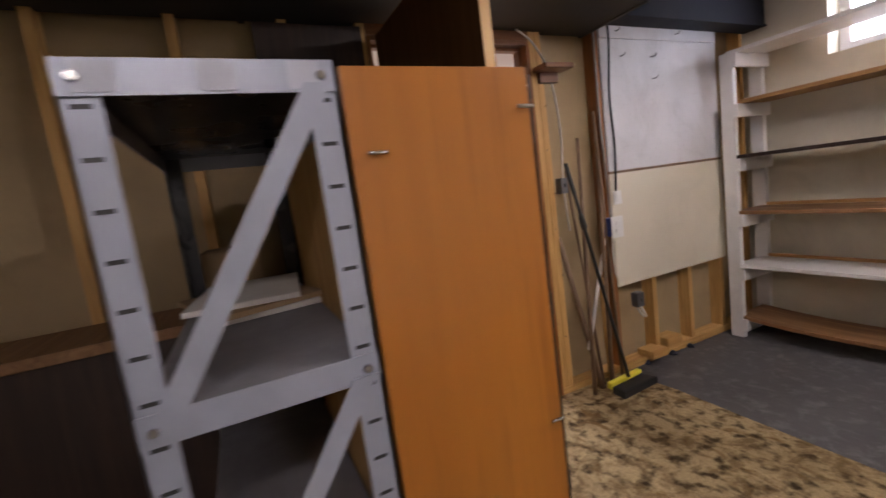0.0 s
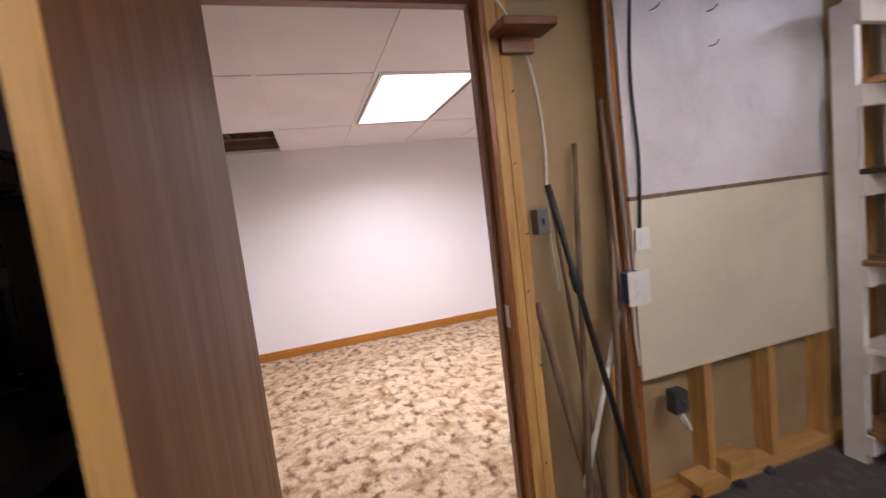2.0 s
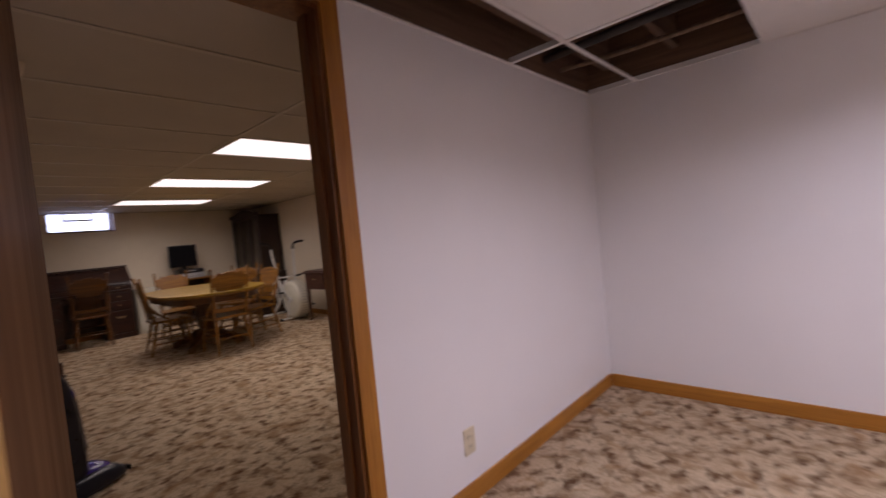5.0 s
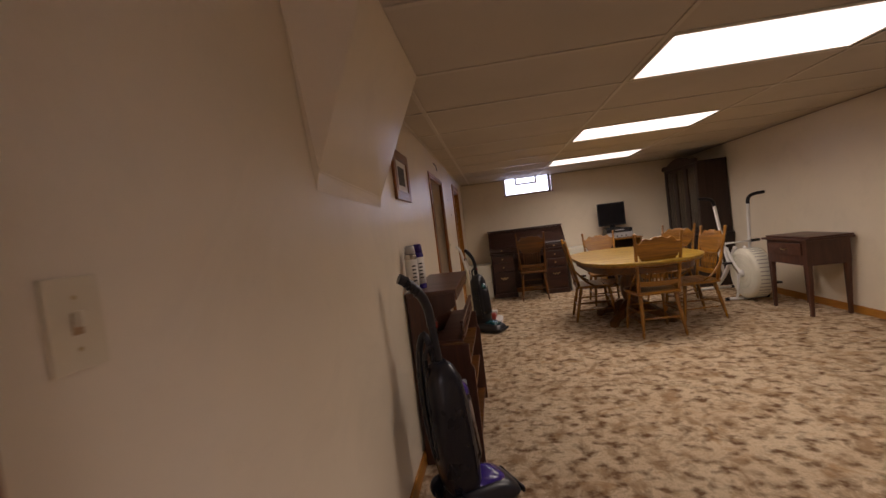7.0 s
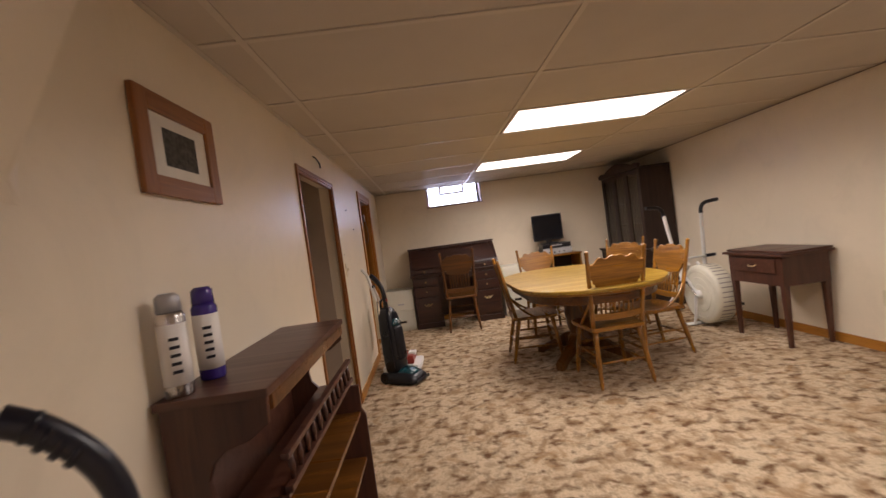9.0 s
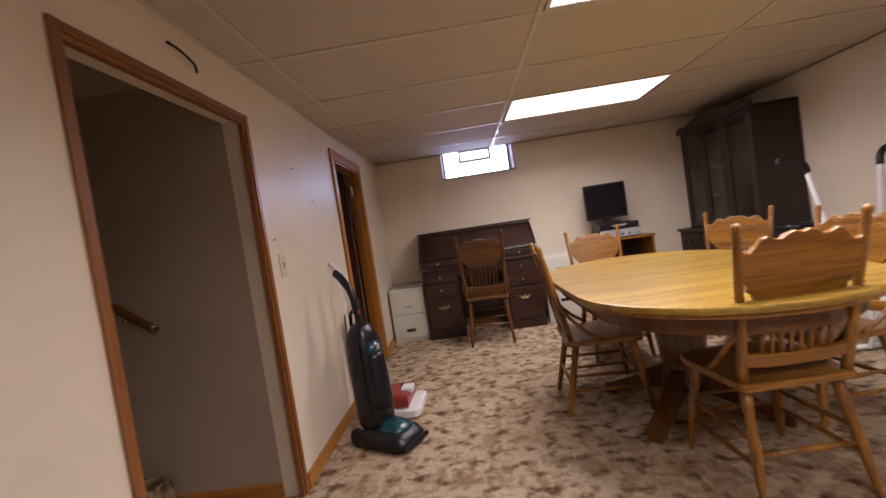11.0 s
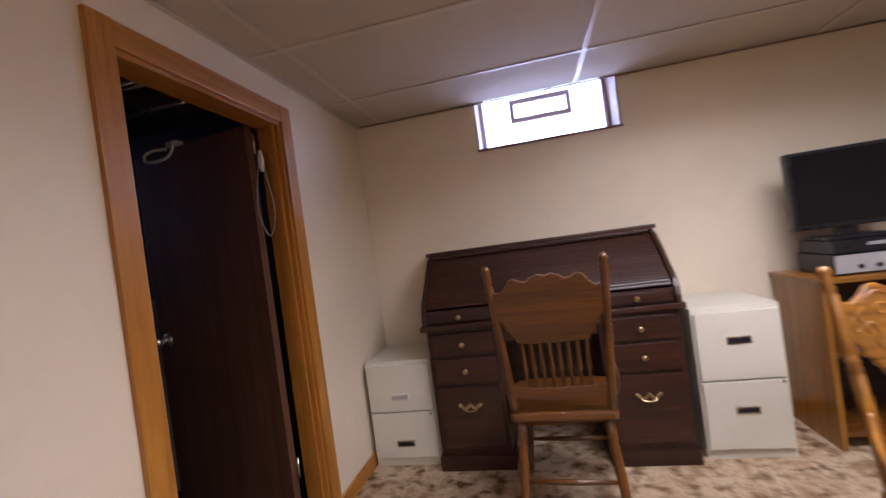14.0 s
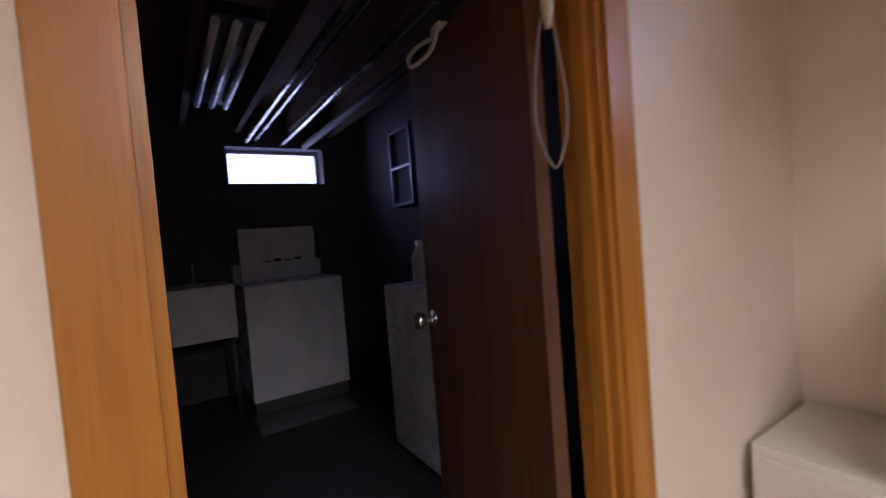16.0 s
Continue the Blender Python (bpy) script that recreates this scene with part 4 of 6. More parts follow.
part("top", bx((-0.40, 0, 0.34), (0.015, 0.40, 0.362), 0.002), M_SHELFEDGE, wf)


# ---- storage room: metal shelving ----
def metal_unit(name, x0, x1, y0, y1, top, zs, mat, mat_shelf, label, braces):
    e = thing(name, pose(0, 0, 0), label, "metal shelf")
    w, t = 0.042, 0.003
    for x, sx in ((x0, 1), (x1, -1)):
        for y, sy in ((y0, 1), (y1, -1)):
            p = part("post", box(bx((x, y, -0.012), (x + sx * t, y + sy * w, top)), (x, y, -0.012), (x + sx * w, y + sy * t, top)), mat if x == x0 else M_BLACKM, e)
            bm, z = B(), 0.05
            while z < top - 0.04:
                box(bm, (x - sx * 0.0006, y + sy * 0.010, z), (x - sx * 0.0001, y + sy * 0.032, z + 0.006))
                z += 0.062
            tagged(part("slots", bm, M_CABLEDARK, p), kind="stuff")
    for z in zs:
        s = part("shelf", bx((x0 + 0.004, y0 + 0.004, z - 0.004), (x1 - 0.004, y1 - 0.004, z)), mat_shelf if z < top else M_BLACKM, e)
        for yy in (y0 + 0.004, y1 - 0.006):
            part("shelf_lip", bx((x0 + 0.004, yy, z - 0.045), (x1 - 0.004, yy + 0.002, z - 0.004)), mat_shelf, s)
        for xx in (x0 - 0.004, x1 + 0.001):
            part("shelf_lip", bx((xx, y0 + 0.001, z - 0.042), (xx + 0.003, y1 - 0.001, z + 0.002)), mat, s)
        for yy in (y0 + 0.02, y1 - 0.02):
            part("bolt", rod(B(), (x0 - 0.012, yy, z - 0.02), (x0 - 0.001, yy, z - 0.02), [(0, 0.006), (1, 0.008)], 8), M_CHROME, s)
    if braces:
        for a, b in zip(zs, zs[1:]):
            bm = B()
            slab(bm, [(y1 - 0.006, a - 0.03), (y1 - 0.045, a - 0.03), (y0 + 0.006, b - 0.03), (y0 + 0.045, b - 0.03)], 0.003, Matrix.Translation((x0 - 0.009, 0, 0)) @ YZ)
            part("brace", bm, mat, e)
    return e


metal_unit("metal_shelf", -1.46, -0.60, -0.408, -0.085, 1.47, (0.16, 0.62, 1.03, 1.47), M_GREYM, M_SHELFGREY, "grey slotted-angle metal shelf with diagonal braces", True)
metal_unit("metal_shelf", -1.44, -0.26, -0.775, -0.425, 1.455, (0.12, 0.66, 1.04, 1.455), M_BLACKM, M_BLACKM, "black enamelled metal shelf beside the door", False)
for y in (-0.365, -0.255, -0.125):
    lump("price_label", bx((-1.4655, y - 0.022, 1.432), (-1.4643, y + 0.022, 1.470)), M_LABEL, "small pale label stuck to the shelf edge", "label", "labels on the shelf")
op = thing("side_panel_board", pose(-1.462, -0.752, 0.0), "smooth orange-varnished plywood panel with metal clips", "plywood panel")
part("board", bx((0, 0, 0.003), (0.014, 0.336, 1.465), 0.0015), M_ORANGE, op)
for y, z in ((0.012, 1.395), (0.295, 1.335), (0.012, 0.80), (0.30, 0.62), (0.012, 0.35)):
    part("clip", rod(B(), (-0.010, y - 0.012, z), (-0.008, y + 0.018, z + 0.001), [(0, 0.003), (0.5, 0.0035), (1, 0.003)], 8), M_CHROME, op)
lump("plywood_sheet", bx((-1.40, -0.4225, 0.12), (-0.62, -0.4105, 1.40), 0.001), M_PINE, "tan plywood sheet standing between the shelf units", "plywood")
for k, (x, y, rz) in enumerate(((-0.83, -0.25, 8), (-0.84, -0.24, 18), (-0.82, -0.245, -6))):
    st = lump("newspaper", bx((-0.19, -0.13, 0), (0.19, 0.13, 0.014), 0.004), (M_PAPER, M_CARD, M_PAPER)[k], "folded papers stacked on the metal shelf", "paper", "papers on the shelf")
    st.matrix_basis = pose(x, y, 1.0315 + k * 0.0145, 0, 0, rz)
lump("cardboard_box", box(bx((-0.52, -0.30, 0.966), (-0.34, -0.12, 1.17), 0.004), (-0.51, -0.285, 1.1705), (-0.35, -0.135, 1.174)), M_CARD, "small brown cardboard box on the workbench", "box")

# dark board on the studs beside the door, and the bench beyond
dp = tagged(new("wall_panel"), "dark stained board on the studs beside the door", "wall panel")
part("board", bx((-0.205, -0.875, 0.05), (-0.1915, -0.43, 2.03), 0.002), M_WALNUT, dp)
wb = thing("workbench", pose(-0.2, -0.36, 0), "old workbench with a worn board top and a dark front", "workbench")
part("bench_top", bx((-0.36, 0, 0.93), (0.005, 1.9, 0.965), 0.004), M_SHELFWOOD, wb)
part("front_board", bx((-0.34, 0.01, -0.012), (-0.32, 1.89, 0.93), 0.002), M_WALNUT, wb)
part("end_board", bx((-0.32, 0.01, -0.012), (0.0, 0.03, 0.93), 0.002), M_WALNUT, wb)

# ---- storage room: ceiling ----
# duct and beam are darkened by colour to sit in shade
du = thing("air_duct", pose(0, 0, 0), "large galvanised air duct under the joists, darkened as in shade", "duct")
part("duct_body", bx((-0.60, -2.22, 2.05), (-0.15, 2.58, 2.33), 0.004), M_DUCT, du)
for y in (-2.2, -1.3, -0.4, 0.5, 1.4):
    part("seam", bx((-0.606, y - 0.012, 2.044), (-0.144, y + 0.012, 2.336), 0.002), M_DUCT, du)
lump("steel_beam", box(box(bx((-0.345, -3.70, 2.10), (-0.20, -2.23, 2.112)), (-0.335, -3.70, 2.112), (-0.21, -2.23, 2.30)), (-0.345, -3.70, 2.30), (-0.20, -2.23, 2.312)), M_BEAM, "blue-grey steel beam over the pegboard, darkened as in shade", "beam")
js = tagged(new("joists"), "dark old floor joists", "joist", kind="structure")
jp = part("joist", bx((-4.19, -0.02, 2.34), (-0.11, 0.02, TOP - 0.001)), M_JOIST, js)
jp.matrix_basis = pose(0, -3.5, 0)
for k in range(1, 15):
    twin(jp, pose(0, 0.41 * k, 0))
lump("water_pipe", tube(B(), [(-4.0, -3.0, 2.3295), (-2.0, -2.85, 2.3295), (-0.75, -2.78, 2.3295)], 0.011, 8), M_BRASS, "dull copper pipe under the joists", "pipe")
lump("water_pipe", tube(B(), [(-4.0, -2.6, 2.322), (-2.0, -2.62, 2.322), (-0.7, -2.64, 2.322)], 0.018, 8), M_DUCT, "grey conduit under the joists", "pipe")
lh = thing("lamp_holder", pose(-0.92, -2.42, 2.02), "bare bulb holder hanging from the joists, switched off", "lamp")
part("bracket", bx((-0.03, -0.025, 0.09), (0.03, 0.025, 0.399), 0.003), M_IVORY, lh)
part("socket", rod(B(), (0, 0, 0.04), (0, 0, 0.09), [(0, 0.018), (0.5, 0.024), (1, 0.024)], 14), M_WHITEP, lh)
part("bulb", rod(B(), (0, 0, 0.045), (0, 0, -0.055), [(0, 0.012), (0.25, 0.016), (0.6, 0.03), (0.85, 0.026), (1, 0.006)], 16), M_GLASS, lh)
# void over the missing ceiling boards
jv = tagged(new("joists_white_room"), "dark joists above the missing ceiling boards", "joist", kind="structure")
jq = part("joist", bx((-0.09, -0.02, 2.17), (3.0, 0.02, TOP - 0.001)), M_JOIST, jv)
jq.matrix_basis = pose(0, -0.16, 0)
for y in (-0.57, -0.98, -1.4):
    twin(jq, pose(0, y + 0.16, 0))
lump("old_pipe", tube(B(), [(2.30, -1.3, 2.13), (2.33, -0.6, 2.13), (2.36, -0.05, 2.13)], 0.022, 10), M_DUCT, "grey pipe above the missing ceiling boards", "pipe")
lump("old_pipe", tube(B(), [(2.62, -1.3, 2.12), (2.60, -0.5, 2.11), (2.55, -0.05, 2.11)], 0.014, 10), M_OLDWOOD, "brown lath above the missing ceiling boards", "pipe")


# ---- small wall fittings ----
def plate(name, m, label, kind_="outlet"):
    """Faces -y in its own space, 70 x 115 mm, centred."""
    e = thing(name, m, label, "switch" if kind_ == "switch" else "outlet")
    part("cover_plate", bx((-0.036, -0.006, -0.058), (0.036, 0, 0.058), 0.0025), M_IVORY, e)
    if kind_ == "switch":
        part("toggle", bx((-0.005, -0.02, -0.004), (0.005, -0.006, 0.016), 0.002), M_IVORY, e)
        part("slot", bx((-0.007, -0.0068, -0.014), (0.007, -0.0058, 0.014)), M_CARD, e)
        for z in (-0.032, 0.032):
            part("screw", rod(B(), (0, -0.0055, z), (0, -0.0072, z), [(0, 0.0035), (1, 0.003)], 8), M_BRASS, e)
    else:
        for z in (-0.021, 0.021):
            s = part("socket", rod(B(), (0, -0.0055, z), (0, -0.008, z), [(0, 0.017), (1, 0.016)], 16), M_IVORY, e)
            for x in (-0.006, 0.006):
                part("slit", bx((x - 0.001, -0.0085, z - 0.005), (x + 0.001, -0.0078, z + 0.005)), M_CABLEDARK, s)
    return e


plate("wall_switch", pose(0.0, 0.285, 1.215, rz=90), "ivory light switch on the cream wall", "switch")
plate("wall_switch", pose(0.0, 4.685, 1.09, rz=90), "ivory light switch beside the stair opening", "switch")
plate("wall_outlet", pose(X_R, 3.95, 0.40, rz=-90), "ivory power outlet low on the wall")
plate("wall_outlet", pose(1.445, -0.012, 0.27, rz=0), "ivory power outlet low on the white wall")
pf = thing("picture_frame", pose(0.001, 2.37, 1.62, rz=90), "framed dark needlework with a white mat", "picture")
for lo, hi, mt in (((-0.205, -0.018, -0.145), (-0.15, 0, 0.145), M_CASING), ((0.15, -0.018, -0.145), (0.205, 0, 0.145), M_CASING), ((-0.15, -0.0175, 0.09), (0.15, 0, 0.145), M_CASING_X), ((-0.15, -0.0175, -0.145), (0.15, 0, -0.09), M_CASING_X)):
    part("frame", bx(lo, hi, 0.004), mt, pf)
part("mat", bx((-0.15, -0.008, -0.09), (0.15, -0.001, 0.09)), M_MAT, pf)
part("picture", bx((-0.085, -0.0095, -0.055), (0.085, -0.0082, 0.055)), M_PICTURE, pf)
for y, z in ((4.05, 1.93), (4.62, 1.22), (5.0, 1.62), (5.25, 1.45)):
    lump("wall_nail", rod(B(), (0.0, y, z), (0.014, y, z + 0.003), [(0, 0.0015), (0.8, 0.0015), (0.85, 0.0035), (1, 0.0035)], 8), M_CABLEDARK, "small dark nail stuck in the painted wall", "nail")
lump("wall_hook", tube(B(), [(0.0, 4.05, 1.935), (0.012, 4.10, 1.925), (0.012, 4.18, 1.905), (0.012, 4.19, 1.875)], 0.005, 8), M_CABLEDARK, "dark bent wire over the stair opening", "hook")

# ---- stairwell ----
stc = tagged(new("stairs"), "carpeted stairs going up behind the opening", "stairs", kind="structure")
for k in range(9):
    part("step", bx((-0.62 - 0.25 * k - 0.27, 3.401, 0.001), (-0.62 - 0.25 * k, 4.50, 0.185 * (k + 1)), 0.008), M_CARPET_OLD, stc)
hr = thing("handrail", pose(0, 0, 0), "wooden handrail fixed to the stairwell wall", "handrail")
part("rail", tube(B(), [(-0.55, 4.475, 0.885), (-1.0, 4.475, 1.20), (-2.2, 4.475, 2.0)], 0.02, 10), M_OAKBROWN_X, hr)
part("bracket", tube(B(), [(-0.70, 4.52, 0.93), (-0.70, 4.49, 0.93), (-0.70, 4.478, 0.98)], 0.006, 8), M_BRASS, hr)
setting("ceiling_stairs", bx((-3.3, 3.40, 2.0), (-0.10, 4.52, 2.03)), M_TAN, "dull tan stairwell ceiling", "ceiling")

# ---- dining set ----
TURNED = [(0, 0.011), (0.06, 0.013), (0.1, 0.018), (0.14, 0.012), (0.2, 0.016), (0.5, 0.020), (0.66, 0.017), (0.72, 0.021), (0.76, 0.014), (0.8, 0.02), (1, 0.021)]
POST = [(0, 0.018), (0.1, 0.018), (0.3, 0.0165), (0.50, 0.0165), (0.515, 0.013), (0.53, 0.0175), (0.545, 0.013), (0.56, 0.0175), (0.575, 0.013), (0.60, 0.0155), (0.86, 0.015), (0.88, 0.0115), (0.895, 0.0165), (0.91, 0.0115), (0.925, 0.0165), (0.94, 0.012), (0.965, 0.017), (0.985, 0.016), (1, 0.008)]


def press_back_chair(m, mats, label, group):
    up, across, seat_mat = mats
    e = thing("dining_chair", m, label, "chair", group)
    seat = [(-0.205, -0.20), (-0.19, -0.215), (0.19, -0.215), (0.205, -0.20), (0.225, 0.12), (0.21, 0.19), (0.15, 0.215), (0, 0.222), (-0.15, 0.215), (-0.21, 0.19), (-0.225, 0.12)]
    part("seat", slab(B(), seat, 0.034, Matrix.Translation((0, 0, 0.43)), 0.010), seat_mat, e)
    for sx in (-1, 1):
        part("leg", rod(B(), (sx * 0.205, 0.20, 0), (sx * 0.165, 0.15, 0.432), TURNED, 12), up, e)
        part("leg", rod(B(), (sx * 0.20, -0.25, 0), (sx * 0.165, -0.16, 0.432), TURNED, 12), up, e)
        for z in (0.15, 0.24):
            f = z / 0.432
            part("stretcher", rod(B(), (sx * (0.205 - 0.04 * f), 0.20 - 0.05 * f, z), (sx * (0.20 - 0.035 * f), -0.25 + 0.09 * f, z), [(0, 0.008), (0.5, 0.012), (1, 0.008)], 8), up, e)
    for z in (0.18, 0.27):
        f = z / 0.432
        part("stretcher", rod(B(), (-(0.205 - 0.04 * f), 0.20 - 0.05 * f, z), (0.205 - 0.04 * f, 0.20 - 0.05 * f, z), [(0, 0.008), (0.5, 0.013), (1, 0.008)], 8), up, e)
    part("stretcher", rod(B(), (-0.185, -0.21, 0.19), (0.185, -0.21, 0.19), [(0, 0.008), (0.5, 0.013), (1, 0.008)], 8), up, e)
    lean = pose(0, -0.185, 0.455, 10.5)
    for sx in (-1, 1):
        part("hip_brace", tube(B(), [(sx * 0.198, -0.215, 0.665), (sx * 0.215, -0.17, 0.60), (sx * 0.222, -0.10, 0.52), (sx * 0.212, -0.02, 0.462)], 0.0105, 8), up, e)
    for sx in (-1, 1):
        b = rod(B(), (sx * 0.185, 0, 0), (sx * 0.215, 0, 0.625), POST, 14)
        b.transform(lean)
        part("back_post", b, up, e)
    top = [(0.0, 0.566), (0.025, 0.574), (0.05, 0.566), (0.07, 0.550), (0.09, 0.552), (0.115, 0.566), (0.135, 0.560), (0.155, 0.532), (0.175, 0.514), (0.19, 0.516), (0.203, 0.526)]
    low = [(0.203, 0.402), (0.186, 0.398), (0.176, 0.382), (0.176, 0.364), (0.160, 0.356), (0.156, 0.338), (0.142, 0.330), (0.136, 0.308), (0.10, 0.302), (0.0, 0.300)]
    out = top + low + [(-x, z) for x, z in low[-2::-1]] + [(-x, z) for x, z in top[:0:-1]]
    b = slab(B(), out, 0.022, Matrix.Translation((0, -0.011, 0)) @ XZ, 0.006)
    b.transform(lean)
    crest = part("crest_panel", b, across, e)
    rel = B()
    for s in (-1, 1):
        for pts in ([(0.0, 0.495), (0.03, 0.503), (0.06, 0.488), (0.09, 0.497), (0.115, 0.508), (0.128, 0.492), (0.118, 0.478), (0.105, 0.487)],
                    [(0.125, 0.375), (0.140, 0.40), (0.132, 0.43), (0.145, 0.455), (0.158, 0.44), (0.150, 0.425)],
                    [(0.155, 0.50), (0.172, 0.475), (0.162, 0.45), (0.178, 0.43), (0.188, 0.45), (0.180, 0.47)],
                    [(0.0, 0.535), (0.03, 0.545), (0.06, 0.533), (0.09, 0.528), (0.118, 0.542), (0.14, 0.528), (0.155, 0.508)],
                    [(0.02, 0.322), (0.06, 0.33), (0.10, 0.325), (0.125, 0.345), (0.115, 0.362)]):
            tube(rel, [(s * x, 0.0105, z) for x, z in pts], 0.0032, 6)
    rel.transform(lean)
    part("pressed_scroll", rel, across, crest)
    b = slab(B(), [(-0.192, 0.075), (-0.10, 0.062), (0, 0.058), (0.10, 0.062), (0.192, 0.075), (0.194, 0.125), (0.10, 0.115), (0, 0.112), (-0.10, 0.115), (-0.194, 0.125)], 0.018, Matrix.Translation((0, -0.009, 0)) @ XZ, 0.004)
    b.transform(lean)
    part("lower_rail", b, across, e)
    for k in range(8):
        x = -0.119 + k * 0.034
        b = rod(B(), (x, 0, 0.112), (x * 1.02, 0, 0.31), [(0, 0.006), (0.2, 0.0075), (0.3, 0.005), (0.38, 0.0105), (0.55, 0.008), (0.8, 0.006), (0.9, 0.009), (1, 0.006)], 8)
        b.transform(lean)
        part("spindle", b, up, e)
    return e


LOW = Matrix.Diagonal((1, 1, 0.955, 1))
GOLD, BROWN = (M_OAKCHAIR, M_OAKCHAIR_X, M_OAKCHAIR_X), (M_OAKBROWN, M_OAKBROWN_X, M_OAKBROWN_X)
first = press_back_chair(pose(2.015, 4.33, 0, rz=2) @ LOW, GOLD, "golden oak press-back dining chair with turned spindles", "chairs round the table")
copy_thing(first, pose(1.628, 5.15, 0, rz=-94) @ LOW)
copy_thing(first, pose(1.98, 5.96, 0, rz=178) @ LOW)
copy_thing(first, pose(2.70, 5.66, 0, rz=128) @ LOW)
copy_thing(first, pose(2.56, 4.74, 0, rz=96) @ LOW)
press_back_chair(pose(1.065, 6.845, 0, rz=-3), BROWN, "brown oak press-back chair drawn up to the desk", "desk chair")

tb = thing("dining_table", pose(2.0, 4.925, 0), "oval golden oak pedestal table with a glossy top", "table")
R, HL = 0.605, 0.345


def oval(r, hl, n=28):
    pts = [(r * math.cos(a), hl + r * math.sin(a)) for a in [math.pi * k / n for k in range(n + 1)]]
    return pts + [(-x, -y) for x, y in pts]


part("tabletop", slab(B(), oval(R, HL), 0.028, Matrix.Translation((0, 0, 0.722)), 0.009), M_OAKTABLE, tb, "glossy oak tabletop with strong grain")
part("edge_band", slab(B(), oval(R - 0.018, HL), 0.018, Matrix.Translation((0, 0, 0.703)), 0.005), M_OAKCHAIR_X, tb)
part("apron", slab(B(), oval(R - 0.09, HL), 0.075, Matrix.Translation((0, 0, 0.627)), 0.004), M_OAKBROWN_X, tb)
part("pedestal", rod(B(), (0, 0, 0.12), (0, 0, 0.63), [(0, 0.12), (0.12, 0.125), (0.2, 0.09), (0.3, 0.11), (0.6, 0.13), (0.75, 0.10), (0.85, 0.13), (1, 0.14)], 24), M_OAKBROWN, tb)
for k in range(4):
    b = slab(B(), [(0.05, 0.10), (0.05, 0.24), (0.14, 0.22), (0.28, 0.14), (0.40, 0.085), (0.46, 0.07), (0.46, 0.0), (0.40, 0.0), (0.36, 0.035), (0.24, 0.07), (0.14, 0.09)], 0.07, Matrix.Translation((0, -0.035, 0)) @ XZ, 0.008)
    b.transform(pose(0, 0, 0, 0, 0, 45 + 90 * k))
    part("foot", b, M_OAKBROWN, tb)

# ---- roll-top desk ----
dk = thing("rolltop_desk", pose(1.035, 7.085, 0), "dark cherry roll-top desk, shut, with brass knobs", "desk")
for s in (-1, 1):
    a, b = sorted((s * 0.615, s * 0.245))
    ped = part("pedestal", bx((a, 0.02, 0.075), (b, 0.49, 0.735), 0.003), M_DESK_Z, dk)
    part("plinth", bx((a - 0.012, 0.0, 0.0), (b + 0.012, 0.495, 0.075), 0.006), M_DESK, dk)
    for z0, z1 in ((0.60, 0.715), (0.455, 0.585), (0.11, 0.435)):
        d = part("drawer", bx((a + 0.02, 0.004, z0), (b - 0.02, 0.03, z1), 0.006), M_DESK, dk)
        c = (a + b) / 2
        if z1 - z0 < 0.2:
            part("knob", rod(B(), (c, 0.004, (z0 + z1) / 2), (c, -0.024, (z0 + z1) / 2), [(0, 0.006), (0.4, 0.006), (0.55, 0.013), (0.85, 0.014), (1, 0.008)], 12), M_BRASS, d, "small brass knob")
        else:
            bm = B()
            tube(bm, [(c - 0.034, 0.0, 0.332), (c - 0.03, -0.014, 0.322), (c, -0.016, 0.316), (c + 0.03, -0.014, 0.322), (c + 0.034, 0.0, 0.332)], 0.0035, 8)
            for k in range(9):
                x = (k - 4) * 0.013
                rod(bm, (c + x, 0.0045, 0.332 + 0.010 * math.cos(k * 1.6)), (c + x, -0.003, 0.332 + 0.010 * math.cos(k * 1.6)), [(0, 0.011), (1, 0.008)], 8)
            part("pull", bm, M_BRASS, d, "ornate brass drawer pull")
part("modesty_panel", bx((-0.245, 0.40, 0.20), (0.245, 0.42, 0.735)), M_DESK, dk)
part("centre_drawer", bx((-0.24, 0.015, 0.65), (0.24, 0.40, 0.73), 0.004), M_DESK, dk)
part("desktop", bx((-0.64, -0.012, 0.737), (0.64, 0.50, 0.765), 0.007), M_DESK, dk)
prof = [(0.035, 0.845), (0.05, 0.87), (0.085, 0.90), (0.14, 0.945), (0.20, 1.0), (0.255, 1.045), (0.31, 1.08), (0.35, 1.095)]
side = [(0.0, 0.766), (0.0, 0.80), (0.012, 0.84), (0.03, 0.875), (0.07, 0.912), (0.125, 0.957), (0.185, 1.012), (0.24, 1.06), (0.295, 1.098), (0.35, 1.115), (0.49, 1.115), (0.49, 0.766)]
for x in (-0.628, 0.604):
    part("end_panel", slab(B(), side, 0.024, Matrix.Translation((x, 0, 0)) @ YZ, 0.004), M_DESK_Z, dk)
# tambour: one slat after another down the curve
cum = [0.0]
for (y0, z0), (y1, z1) in zip(prof, prof[1:]):
    cum.append(cum[-1] + math.hypot(y1 - y0, z1 - z0))
slat = None
for k in range(24):
    s = (k + 0.5) / 24 * cum[-1]
    i = max(j for j in range(len(cum) - 1) if cum[j] <= s)
    f = (s - cum[i]) / (cum[i + 1] - cum[i])
    (y0, z0), (y1, z1) = prof[i], prof[i + 1]
    mm = pose(0, y0 + f * (y1 - y0), z0 + f * (z1 - z0), math.degrees(math.atan2(z1 - z0, y1 - y0)))
    if slat is None:
        slat = part("slat", bx((-0.603, -0.0080, -0.010), (0.603, 0.0080, 0.007), 0.0066), M_DESK, dk)
        slat.matrix_basis, base = mm, mm.inverted()
    else:
        o = slat.copy()
        scene.collection.objects.link(o)
        o.matrix_basis = mm
